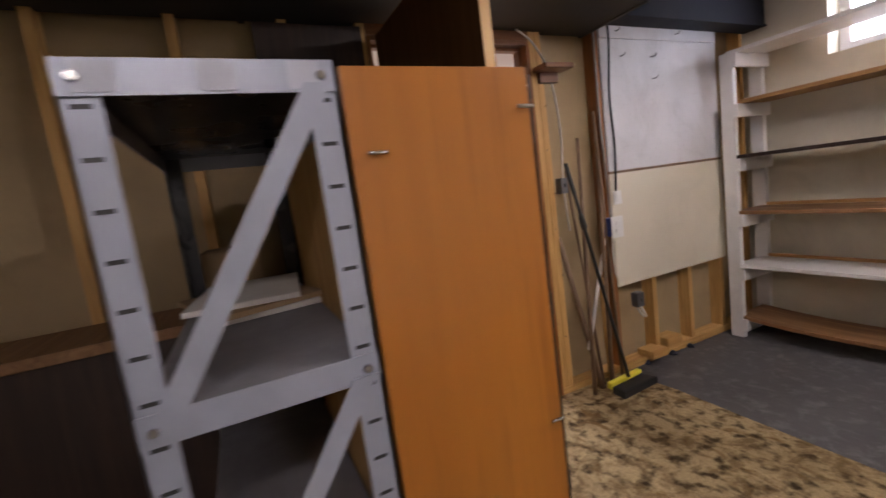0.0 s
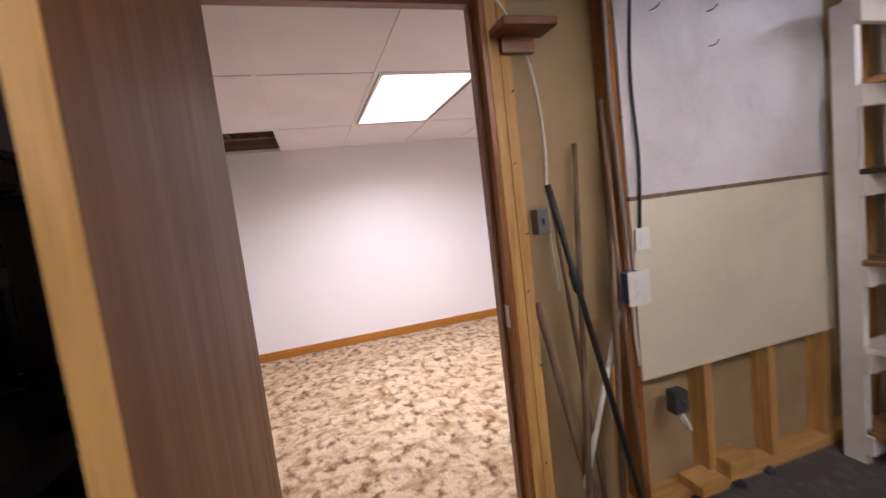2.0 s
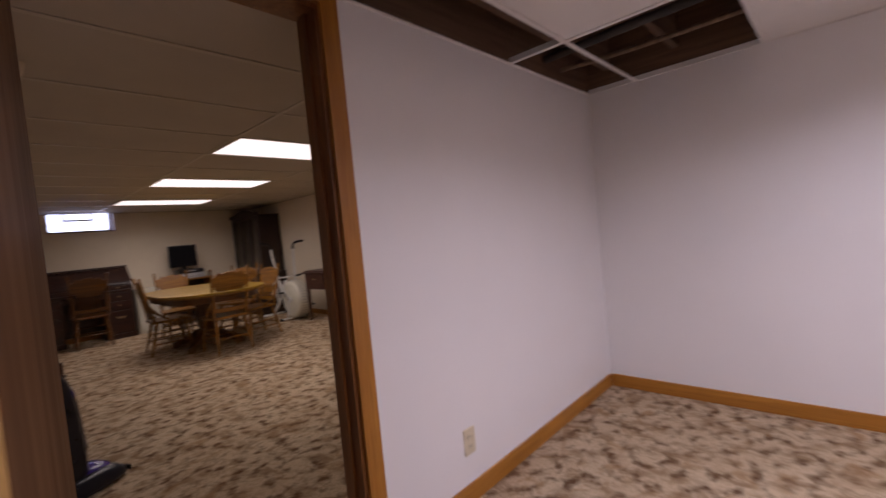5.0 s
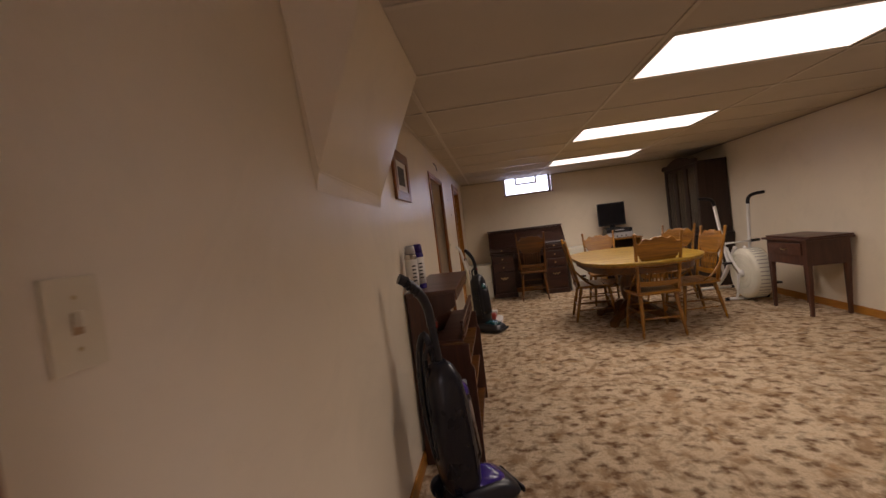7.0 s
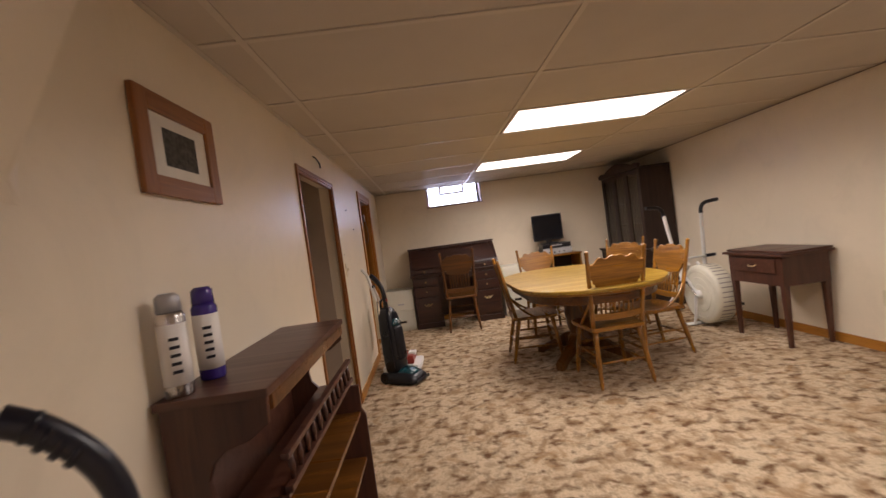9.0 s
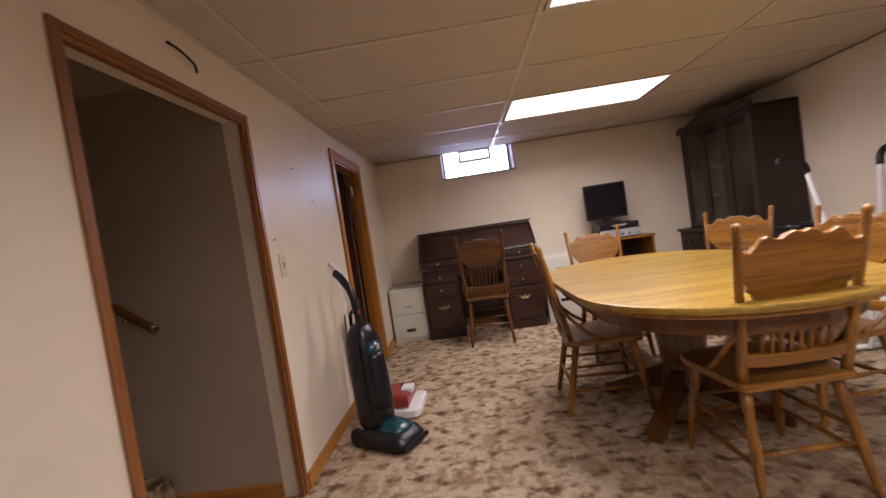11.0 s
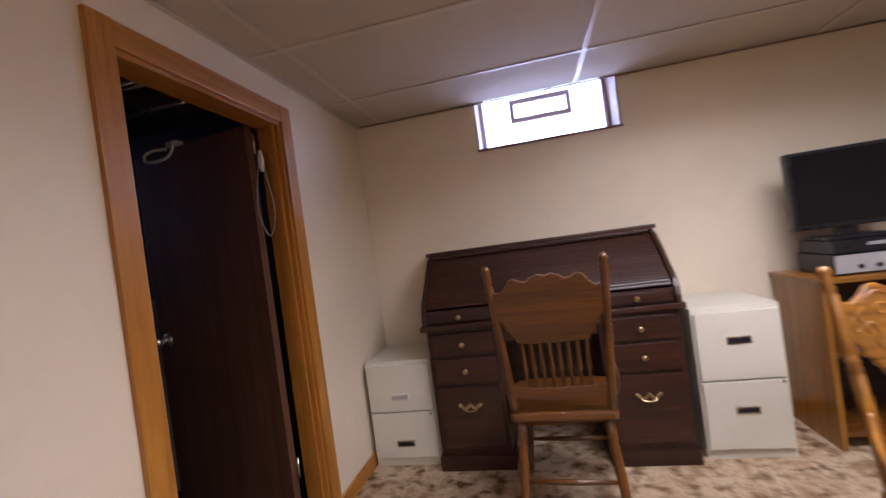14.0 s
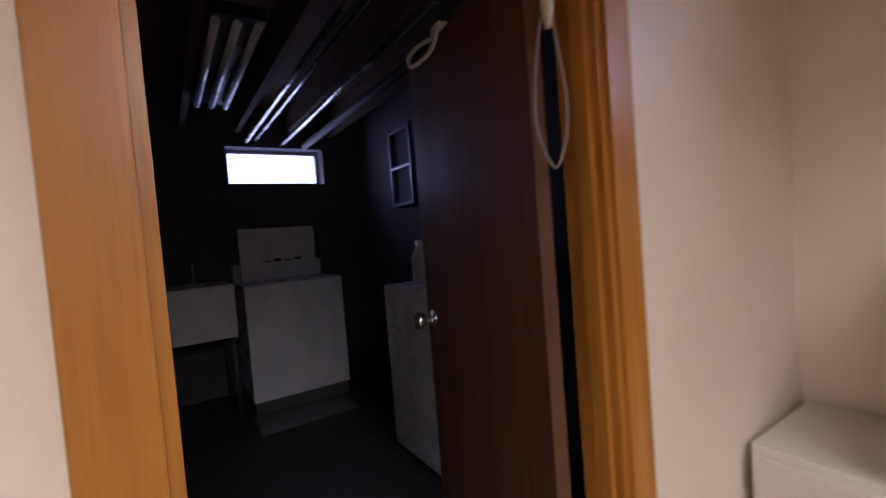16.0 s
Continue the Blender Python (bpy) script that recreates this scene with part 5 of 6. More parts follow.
part("tambour_backing", bx((-0.60, 0.36, 0.77), (0.60, 0.385, 1.11)), M_DESK, dk)
part("top_board", bx((-0.645, 0.335, 1.116), (0.645, 0.505, 1.138), 0.006), M_DESK, dk)
part("top_moulding", bx((-0.60, 0.318, 1.098), (0.60, 0.345, 1.115), 0.004), M_DESK, dk)
part("drawer_rail", bx((-0.603, 0.02, 0.768), (0.603, 0.045, 0.835), 0.003), M_DESK, dk)
for x in (-0.43, 0.43):
    d = part("small_drawer", bx((x - 0.15, 0.008, 0.776), (x + 0.15, 0.022, 0.826), 0.004), M_DESK, dk)
    part("knob", rod(B(), (x, 0.008, 0.80), (x, -0.018, 0.80), [(0, 0.006), (0.4, 0.006), (0.55, 0.013), (0.85, 0.014), (1, 0.008)], 12), M_BRASS, d)
part("back", bx((-0.60, 0.49, 0.08), (0.60, 0.50, 1.11)), M_DESK, dk)


def file_cabinet(m, w, d, h, black_both, label):
    e = thing("file_cabinet", m, label, "file cabinet", "file cabinets")
    part("body", bx((0, 0.018, 0.0), (w, d, h), 0.004), M_FILE, e)
    n = 2
    for k in range(n):
        z0 = 0.05 + k * (h - 0.065) / n
        z1 = z0 + (h - 0.065) / n - 0.008
        f = part("drawer", bx((0.010, 0.0, z0), (w - 0.010, 0.017, z1), 0.004), M_FILE, e)
        zc = z0 + (z1 - z0) * 0.32 if not black_both else z0 + (z1 - z0) * 0.58
        part("handle_cup", bx((w / 2 - 0.052, -0.004, zc - 0.018), (w / 2 + 0.052, 0.002, zc + 0.018), 0.003), M_FILE if (k and not black_both) else M_CHROME, f)
        part("recess", bx((w / 2 - 0.044, -0.0052, zc - 0.012), (w / 2 + 0.044, -0.0038, zc + 0.010)), M_SILVER if (k and not black_both) else M_BLACKP, f)
    part("lock", rod(B(), (w - 0.03, 0.0, h * 0.50), (w - 0.03, -0.006, h * 0.50), [(0, 0.008), (1, 0.007)], 10), M_CHROME, e)


file_cabinet(pose(0.022, 7.145, 0), 0.378, 0.43, 0.58, False, "short almond steel two-drawer file cabinet in the corner")
file_cabinet(pose(1.70, 7.12, 0), 0.375, 0.45, 0.715, True, "almond steel two-drawer file cabinet beside the desk")

# ---- television corner ----
ts = thing("tv_stand", pose(2.27, 7.17, 0), "open light oak stand for the television", "tv stand")
for x in (0.0, 0.60):
    part("side_panel", bx((x, 0, 0), (x + 0.022, 0.41, 0.765), 0.002), M_OAKCHAIR, ts)
part("top", bx((-0.012, -0.015, 0.765), (0.634, 0.42, 0.79), 0.004), M_OAKCHAIR_X, ts)
for z in (0.06, 0.42):
    part("shelf", bx((0.022, 0.01, z), (0.60, 0.40, z + 0.02)), M_OAKBROWN_X, ts)
part("back", bx((0.022, 0.40, 0.05), (0.60, 0.41, 0.765)), M_WALNUT_X, ts)
vcr = thing("video_recorder", pose(2.35, 7.2, 0.7905), "silver and black video recorder on the stand", "video recorder")
part("case", bx((0, 0.01, 0.004), (0.43, 0.28, 0.095), 0.004), M_BLACKP, vcr)
part("front_panel", bx((0.004, 0.0, 0.008), (0.426, 0.0105, 0.091), 0.003), M_SILVER, vcr)
for k in range(4):
    part("button", rod(B(), (0.10 + 0.07 * k, 0.0, 0.035), (0.10 + 0.07 * k, -0.006, 0.035), [(0, 0.012), (1, 0.010)], 10), M_BLACKP, vcr)
bx2 = thing("dvd_player", pose(2.36, 7.21, 0.8865), "flat black disc player stacked on the recorder", "disc player")
part("case", bx((0, 0, 0.003), (0.41, 0.26, 0.062), 0.004), M_BLACKP, bx2)
part("tray", bx((0.13, -0.002, 0.03), (0.28, 0.001, 0.045)), M_SILVER, bx2)
tv = thing("television", pose(2.49, 7.33, 0.952, rz=-6), "black flat television, switched off", "television")
part("casing", bx((-0.215, -0.03, 0.055), (0.215, 0.03, 0.435), 0.008), M_BLACKP, tv)
part("screen", bx((-0.197, -0.0325, 0.078), (0.197, -0.0295, 0.418)), M_TVSCREEN, tv)
part("stand", box(bx((-0.12, -0.09, -0.002), (0.12, 0.09, 0.016), 0.006), (-0.04, -0.015, 0.016), (0.04, 0.02, 0.06), 0.004), M_BLACKP, tv)

# ---- china cabinet ----
hc = thing("china_cabinet", pose(X_R - 0.012, 6.37, 0), "tall dark walnut china cabinet with glass doors and a scalloped top", "china cabinet")
hc.scale = (1.13, 1, 1)
part("base", bx((-0.46, 0, 0.06), (0, 1.22, 0.73), 0.005), M_WALNUT_X, hc)
part("plinth", bx((-0.45, 0.01, 0), (-0.01, 1.21, 0.06)), M_WALNUT_X, hc)
part("base_top", bx((-0.485, -0.02, 0.73), (0, 1.24, 0.76), 0.008), M_WALNUT_X, hc)
for k in range(3):
    d = part("drawer", bx((-0.472, 0.03 + 0.39 * k, 0.53), (-0.459, 0.39 + 0.39 * k, 0.71), 0.005), M_WALNUT_X, hc)
    sc = B()
    for s in (-1, 1):
        yc = 0.21 + 0.39 * k
        tube(sc, [(-0.475, yc, 0.60), (-0.478, yc + s * 0.05, 0.655), (-0.478, yc + s * 0.11, 0.64), (-0.478, yc + s * 0.13, 0.60), (-0.475, yc + s * 0.09, 0.585)], 0.007, 6)
    part("carved_scroll", sc, M_WALNUT, d)
    part("cupboard_door", bx((-0.472, 0.03 + 0.39 * k, 0.09), (-0.459, 0.39 + 0.39 * k, 0.51), 0.006), M_WALNUT, hc)
part("side_panel", bx((-0.36, 0.03, 0.76), (-0.003, 0.055, 1.80), 0.003), M_WALNUT, hc)
part("side_panel", bx((-0.36, 1.165, 0.76), (-0.003, 1.19, 1.80), 0.003), M_WALNUT, hc)
part("back", bx((-0.02, 0.055, 0.76), (-0.004, 1.165, 1.80)), M_WALNUT, hc)
for z in (0.765, 1.07, 1.38, 1.775):
    part("shelf", bx((-0.33, 0.055, z), (-0.02, 1.165, z + 0.016)), M_WALNUT_X, hc)
for k in range(3):
    y0, y1 = 0.055 + 0.37 * k, 0.055 + 0.37 * (k + 1)
    d = part("glass_door", box(box(box(bx((-0.36, y0, 0.77), (-0.338, y0 + 0.05, 1.795), 0.003), (-0.36, y1 - 0.05, 0.77), (-0.338, y1, 1.795), 0.003), (-0.359, y0 + 0.05, 0.77), (-0.339, y1 - 0.05, 0.82)), (-0.359, y0 + 0.05, 1.745), (-0.339, y1 - 0.05, 1.795)), M_WALNUT, hc)
    part("pane", bx((-0.351, y0 + 0.05, 0.82), (-0.347, y1 - 0.05, 1.745)), M_CLEARGLASS, d)
crown = [(0.0, 1.80), (1.22, 1.80), (1.22, 1.86), (1.12, 1.875), (1.02, 1.86), (0.92, 1.895), (0.78, 1.925), (0.70, 1.94), (0.61, 1.945), (0.52, 1.94), (0.44, 1.925), (0.30, 1.895), (0.20, 1.86), (0.10, 1.875), (0.0, 1.86)]
part("crown", slab(B(), crown, 0.035, Matrix.Translation((-0.385, 0, 0)) @ YZ, 0.006), M_WALNUT_X, hc)
part("crown_side", bx((-0.35, 0.0, 1.80), (0, 0.03, 1.80), 0.004), M_WALNUT_X, hc)
part("top", bx((-0.36, 0.03, 1.802), (0, 1.19, 1.82)), M_WALNUT_X, hc)

# ---- side table against the long wall ----
sd = thing("sewing_table", pose(3.46, 4.31, 0), "dark mahogany sewing table with tapered legs", "table")
part("tabletop", bx((-0.02, -0.02, 0.742), (0.42, 0.66, 0.765), 0.006), M_MAHOG, sd)
part("hinged_leaf", bx((0.02, -0.01, 0.766), (0.415, 0.65, 0.784), 0.005), M_MAHOG, sd)
part("case", bx((0.01, 0.02, 0.50), (0.40, 0.62, 0.742), 0.004), M_MAHOG_Z, sd)
d = part("drawer", bx((-0.002, 0.08, 0.60), (0.0095, 0.56, 0.72), 0.004), M_MAHOG, sd)
part("pull", tube(B(), [(-0.003, 0.28, 0.665), (-0.02, 0.29, 0.655), (-0.02, 0.35, 0.655), (-0.003, 0.36, 0.665)], 0.005, 8), M_BRASS, d, "brass drawer pull")
for x in (0.035, 0.375):
    for y in (0.045, 0.595):
        b = B()
        box(b, (-0.025, -0.025, 0), (0.025, 0.025, 0.62), 0.004)
        for v in b.verts:
            f = 0.55 + 0.45 * v.co.z / 0.62
            v.co.x, v.co.y = x + v.co.x * f, y + v.co.y * f
        part("leg", b, M_MAHOG_Z, sd)
    
# ---- trunk and what lies on it ----
tk = thing("trunk", pose(3.285, 2.0, 0), "blue vinyl storage trunk with navy edging and brass latches", "trunk")
part("body", bx((0, 0, 0.02), (0.55, 1.02, 0.445), 0.008), M_TRUNK, tk)
lid = part("lid", bx((-0.004, -0.004, 0.452), (0.554, 1.024, 0.565), 0.012), M_NAVY, tk)
for y0, y1 in ((-0.006, 0.022), (0.998, 1.026)):
    part("edging", bx((-0.008, y0, 0.01), (0.02, y1, 0.45), 0.004), M_NAVY, tk)
    part("edging", bx((-0.010, y0, 0.45), (0.02, y1, 0.57), 0.004), M_NAVY, tk)
for z0, z1 in ((0.005, 0.035), (0.425, 0.449), (0.453, 0.474), (0.545, 0.572)):
    part("edging", bx((-0.009, 0.022, z0), (0.02, 0.998, z1), 0.004), M_NAVY, tk)
for y, w in ((0.14, 0.022), (0.32, 0.020), (0.51, 0.036), (0.70, 0.020), (0.88, 0.022)):
    l = part("latch", box(bx((-0.020, y - w, 0.425), (-0.010, y + w, 0.500), 0.006), (-0.026, y - w * 0.6, 0.44), (-0.019, y + w * 0.6, 0.478), 0.003), M_NICKEL, tk, "tarnished metal latch")
    if w > 0.03:
        part("hasp", bx((-0.026, y - 0.024, 0.335), (-0.010, y + 0.024, 0.425), 0.008), M_NICKEL, l)
        part("keyhole_plate", rod(B(), (-0.0255, y, 0.365), (-0.030, y, 0.365), [(0, 0.016), (1, 0.013)], 14), M_BRASS, l)
for y in (0.0, 1.02):
    for z in (0.0, 0.545):
        part("corner", bx((-0.014, y - 0.012 if y == 0 else y - 0.025, z), (0.03, y + 0.025 if y == 0 else y + 0.012, z + 0.035), 0.008), M_BRASS, tk)
ty = thing("plastic_tray", pose(3.33, 2.08, 0.573), "clear plastic tray on the trunk", "tray")
part("tray", box(box(box(bx((0, 0, 0), (0.42, 0.86, 0.008), 0.002), (0, 0, 0.008), (0.01, 0.86, 0.045), 0.002), (0.41, 0, 0.008), (0.42, 0.86, 0.045), 0.002), (0, 0.85, 0.008), (0.42, 0.86, 0.045), 0.002), M_SILVER, ty)
rnd = random.Random(5)
for k in range(9):
    b = B()
    bmesh.ops.create_icosphere(b, subdivisions=3, radius=1)
    for v in b.verts:
        v.co *= 0.75 + 0.45 * noise.noise(v.co * 2.2 + Vector((k * 3.1, 0, 0)))
        v.co = Vector((v.co.x * 0.085, v.co.y * 0.09, max(-0.02, v.co.z * 0.045)))
    o = lump("plastic_bag", b, (M_WHITEP, M_CLEARGLASS, M_PAPER, M_WHITEP, M_CARD, M_CLEARGLASS, M_PAPER, M_BLUEP, M_WHITEP)[k], "crumpled plastic packet in the tray", "packet", "packets in the tray")
    for p in o.data.polygons:
        p.use_smooth = True
    o.matrix_basis = pose(3.42 + 0.24 * (k % 2) + rnd.uniform(-0.02, 0.02), 2.18 + 0.085 * k, 0.603, 0, 0, rnd.uniform(0, 180))


# ---- exercise bike with a caged fan wheel ----
ab = thing("exercise_bike", pose(3.47, 5.27, 0), "cream exercise bike with a caged fan wheel and swinging levers", "exercise bike")
WR, WZ = 0.295, 0.335
drum = part("wheel_housing", rod(B(), (-0.10, 0, WZ), (0.10, 0, WZ), [(0, WR - 0.05), (0.02, WR - 0.02), (0.10, WR), (0.90, WR), (0.98, WR - 0.02), (1, WR - 0.05)], 48), M_FAN, ab)
for k in range(40):
    a = 2 * math.pi * k / 40
    b = bx((-0.062, -0.0045, -0.004), (0.062, 0.0045, 0.0012))
    b.transform(Matrix.Translation((0, WR * math.cos(a), WZ + WR * math.sin(a))) @ Matrix.Rotation(a - math.pi / 2, 4, "X"))
    part("vent_slot", b, M_CABLEGREY, drum)
for s in (-1, 1):
    x = s * 0.1005
    for rr in (0.10, 0.17, 0.235):
        part("face_rib", tube(B(), [(x, rr * math.cos(a), WZ + rr * math.sin(a)) for a in [2 * math.pi * k / 14 for k in range(15)]], 0.0045, 6), M_FAN, drum)
    part("hub", rod(B(), (x, 0, WZ), (x + s * 0.03, 0, WZ), [(0, 0.045), (0.7, 0.04), (1, 0.02)], 18), M_WHITEP, ab)
    part("fork", tube(B(), [(s * 0.118, 0.0, WZ), (s * 0.118, 0.16, 0.48), (s * 0.10, 0.30, 0.62)], 0.016, 10), M_WHITEP, ab)
    part("floor_bar", tube(B(), [(s * 0.13, 0.02, WZ), (s * 0.14, 0.04, 0.12), (s * 0.15, 0.06, 0.02)], 0.014, 8), M_WHITEP, ab)
for y in (0.10, 0.86):
    foot = part("foot_tube", stick((-0.24, y, 0.020), (0.20, y, 0.020), 0.018, 12), M_WHITEP, ab)
    for x in (-0.26, 0.19):
        part("end_cap", stick((x, y, 0.021), (x + 0.04, y, 0.021), 0.0205, 12), M_BLACKP, foot)
part("frame_tube", tube(B(), [(0, 0.30, 0.62), (0, 0.45, 0.42), (0, 0.62, 0.22), (0, 0.86, 0.035)], 0.024, 12), M_WHITEP, ab)
part("seat_post", stick((0, 0.62, 0.22), (0, 0.74, 0.74), 0.019, 12), M_WHITEP, ab)
part("saddle", loft([(0.74, 0, 0.09, 0.11), (0.76, 0, 0.115, 0.14), (0.785, 0, 0.115, 0.14), (0.80, 0, 0.09, 0.11)], 24, 2.6), M_BLACKP, ab, "padded black saddle").matrix_basis = pose(0, 0.76, 0)
for s, pts in ((-1, [(-0.17, 0.12, 0.40), (-0.17, 0.18, 0.56), (-0.17, 0.30, 0.95), (-0.17, 0.36, 1.16)]), (1, [(0.11, 0.20, 0.40), (0.11, 0.19, 0.56), (0.11, 0.165, 0.95), (0.11, 0.15, 1.155)])):
    lever = part("lever", tube(B(), pts, 0.019, 12), M_WHITEP, ab)
    x, y, z = pts[-1]
    part("grip", tube(B(), [(x, y, z - 0.01), (x + s * 0.006, y + 0.004, z + 0.045), (x + s * 0.04, y + 0.006, z + 0.088), (x + s * 0.10, y + 0.004, z + 0.105), (x + s * 0.19, y, z + 0.112)], 0.020, 12), M_BLACKP, lever, "curved black foam grip")
peg = part("foot_peg", stick((-0.26, 0.16, 0.69), (0.13, 0.14, 0.70), 0.012, 10), M_WHITEP, ab)
part("peg_sleeve", stick((0.10, 0.1415, 0.6993), (0.20, 0.1365, 0.7018), 0.017, 12), M_BLACKP, peg)
for s in (-1, 1):
    crank = part("crank", tube(B(), [(s * 0.14, 0.0, WZ), (s * 0.145, -s * 0.06, WZ - s * 0.06), (s * 0.15, -s * 0.12, WZ - s * 0.12)], 0.010, 8), M_CHROME, ab)
    part("pedal", bx((s * 0.155, -s * 0.12 - 0.035, WZ - s * 0.12 - 0.012), (s * 0.24, -s * 0.12 + 0.035, WZ - s * 0.12 + 0.012), 0.006), M_BLACKP, crank)

# ---- bookcase by the wall ----
bc = thing("magazine_bookcase", pose(0.014, 2.08, 0), "dark mahogany bookcase with a railed magazine shelf", "bookcase")
bc.scale = (1.15, 0.93, 1.036)
sidep = [(0, 0), (0.28, 0), (0.28, 0.50), (0.266, 0.53), (0.266, 0.632), (0.15, 0.630), (0.115, 0.643), (0.09, 0.675), (0.084, 0.715), (0.097, 0.755), (0.13, 0.785), (0.18, 0.80), (0.225, 0.835), (0.228, 0.90), (0, 0.90)]
for y in (0.0, 0.93):
    b = slab(B(), sidep, 0.018, Matrix.Translation((0, y, 0)) @ XZ, 0.003)
    part("side_panel", b, M_MAHOG_Z, bc)
part("top", bx((-0.005, -0.015, 0.90), (0.235, 0.963, 0.922), 0.005), M_MAHOG, bc)
for z, dpt in ((0.06, 0.27), (0.50, 0.26), (0.30, 0.26)):
    part("shelf", bx((0, 0.018, z), (dpt, 0.93, z + 0.018), 0.002), M_OAKBROWN_X, bc)
part("back", bx((0, 0.018, 0.02), (0.008, 0.93, 0.90)), M_MAHOG, bc)
part("top_lip", bx((0.222, 0.018, 0.862), (0.234, 0.93, 0.899), 0.003), M_OAKBROWN_X, bc)
part("trough", bx((0.12, 0.018, 0.64), (0.24, 0.93, 0.652)), M_MAHOG, bc)
for z in (0.655, 0.735):
    part("rail", bx((0.232, 0.018, z), (0.25, 0.93, z + 0.016), 0.003), M_MAHOG, bc)
for k in range(12):
    part("baluster", rod(B(), (0.241, 0.06 + 0.0745 * k, 0.671), (0.241, 0.06 + 0.0745 * k, 0.735), [(0, 0.005), (0.5, 0.009), (1, 0.005)], 8), M_MAHOG_Z, bc)


def spray_can(m, mat, cap, label):
    e = thing("spray_can", m, label, "spray can", "cans on the bookcase")
    part("can", rod(B(), (0, 0, 0), (0, 0, 0.21), [(0, 0.031), (0.02, 0.033), (0.94, 0.033), (1, 0.027)], 20), mat, e)
    part("label_band", rod(B(), (0, 0, 0.03), (0, 0, 0.18), [(0, 0.0333), (1, 0.0333)], 20), M_PAPER, e)
    bars = B()
    for k in range(5):
        box(bars, (0.0332, -0.012, 0.06 + k * 0.02), (0.0342, 0.010, 0.068 + k * 0.02))
    part("print", bars, M_VACGREY, e)
    part("cap", rod(B(), (0, 0, 0.21), (0, 0, 0.255), [(0, 0.029), (0.8, 0.027), (1, 0.018)], 20), cap, e)


spray_can(pose(0.055, 2.115, 0.956, rz=-55), M_CHROME, M_SILVER, "white and grey spray can with a metal top")
spray_can(pose(0.072, 2.245, 0.956, rz=-60), M_PURPLE, M_PURPLE, "white and purple spray can with a purple cap")


# ---- vacuum cleaners ----
def vacuum(m, body, trim, bin_mat, label, lean=8, handle_mat=None, h=1.06):
    """Stands at the origin and faces +x."""
    e = thing("vacuum_cleaner", m, label, "vacuum cleaner")
    head = part("floor_head", loft([(0.012, 0.12, 0.185, 0.150), (0.03, 0.12, 0.20, 0.160), (0.055, 0.115, 0.195, 0.158), (0.085, 0.10, 0.165, 0.140), (0.105, 0.08, 0.125, 0.115)], 28, 4.5), body, e)
    part("head_cover", loft([(0.082, 0.15, 0.115, 0.115), (0.105, 0.145, 0.105, 0.105), (0.125, 0.13, 0.075, 0.08), (0.133, 0.12, 0.04, 0.045)], 24, 2.8), trim, e)
    part("bumper", bx((0.312, -0.135, 0.02), (0.327, 0.135, 0.046), 0.006), M_BLACKP, head)
    part("pedal", bx((-0.10, 0.06, 0.03), (-0.05, 0.11, 0.05), 0.006), M_BLACKP, head)
    for s in (-1, 1):
        part("wheel", rod(B(), (-0.06, s * 0.11, 0.055), (-0.06, s * 0.15, 0.055), [(0, 0.05), (0.2, 0.055), (0.8, 0.055), (1, 0.05)], 20), M_BLACKP, e)
    lm = pose(0.02, 0, 0.09, 0, -lean)
    def put(name, bm, mat, label_=""):
        bm.transform(lm)
        return part(name, bm, mat, e, label_)
    shell = put("housing", loft([(-0.02, 0, 0.07, 0.085), (0.03, 0, 0.095, 0.115), (0.12, 0, 0.10, 0.125), (0.40, -0.005, 0.095, 0.118), (0.52, -0.01, 0.085, 0.105), (0.575, -0.012, 0.06, 0.075), (0.60, -0.014, 0.035, 0.04)], 26, 3.4), body)
    put("dust_bin", loft([(0.12, 0.062, 0.065, 0.082), (0.14, 0.064, 0.07, 0.088), (0.40, 0.056, 0.066, 0.084), (0.43, 0.054, 0.058, 0.074)], 24, 2.4), bin_mat)
    put("bin_cap", loft([(0.43, 0.054, 0.064, 0.084), (0.46, 0.05, 0.062, 0.08), (0.49, 0.044, 0.045, 0.058), (0.50, 0.04, 0.02, 0.03)], 24, 2.4), trim)
    put("bin_latch", bx((0.098, -0.018, 0.445), (0.118, 0.018, 0.475), 0.006), M_SILVER)
    put("spine", tube(B(), [(-0.014, 0, 0.56), (-0.014, 0, 0.64), (-0.02, 0, h - 0.25)], 0.021, 12), handle_mat or body)
    put("carry_loop", tube(B(), [(-0.075, 0.0, 0.50), (-0.085, 0, 0.60), (-0.07, 0, 0.66), (-0.02, 0, 0.68)], 0.012, 8), M_BLACKP)
    grip = put("handle", tube(B(), [(-0.02, 0, h - 0.28), (-0.024, 0, h - 0.20), (-0.05, 0, h - 0.13), (-0.10, 0, h - 0.07), (-0.15, 0, h - 0.035)], 0.024, 12), handle_mat or M_BLACKP, "curved hand grip")
    for k in range(4):
        f = k / 3
        ring = rod(B(), (-0.062 - 0.05 * f, 0, h - 0.117 + 0.055 * f), (-0.070 - 0.05 * f, 0, h - 0.108 + 0.055 * f), [(0, 0.0255), (0.5, 0.0268), (1, 0.0255)], 14)
        ring.transform(lm)
        part("grip_rib", ring, M_VACGREY, grip)
    put("switch", bx((0.0, -0.010, h - 0.29), (0.012, 0.010, h - 0.262), 0.004), M_RED, "red slide switch")
    for s in (-1, 1):
        seam = tube(B(), [(0.055, s * 0.121, 0.05), (0.052, s * 0.124, 0.25), (0.045, s * 0.114, 0.50)], 0.003, 6)
        seam.transform(lm)
        part("seam", seam, M_VACGREY, shell)
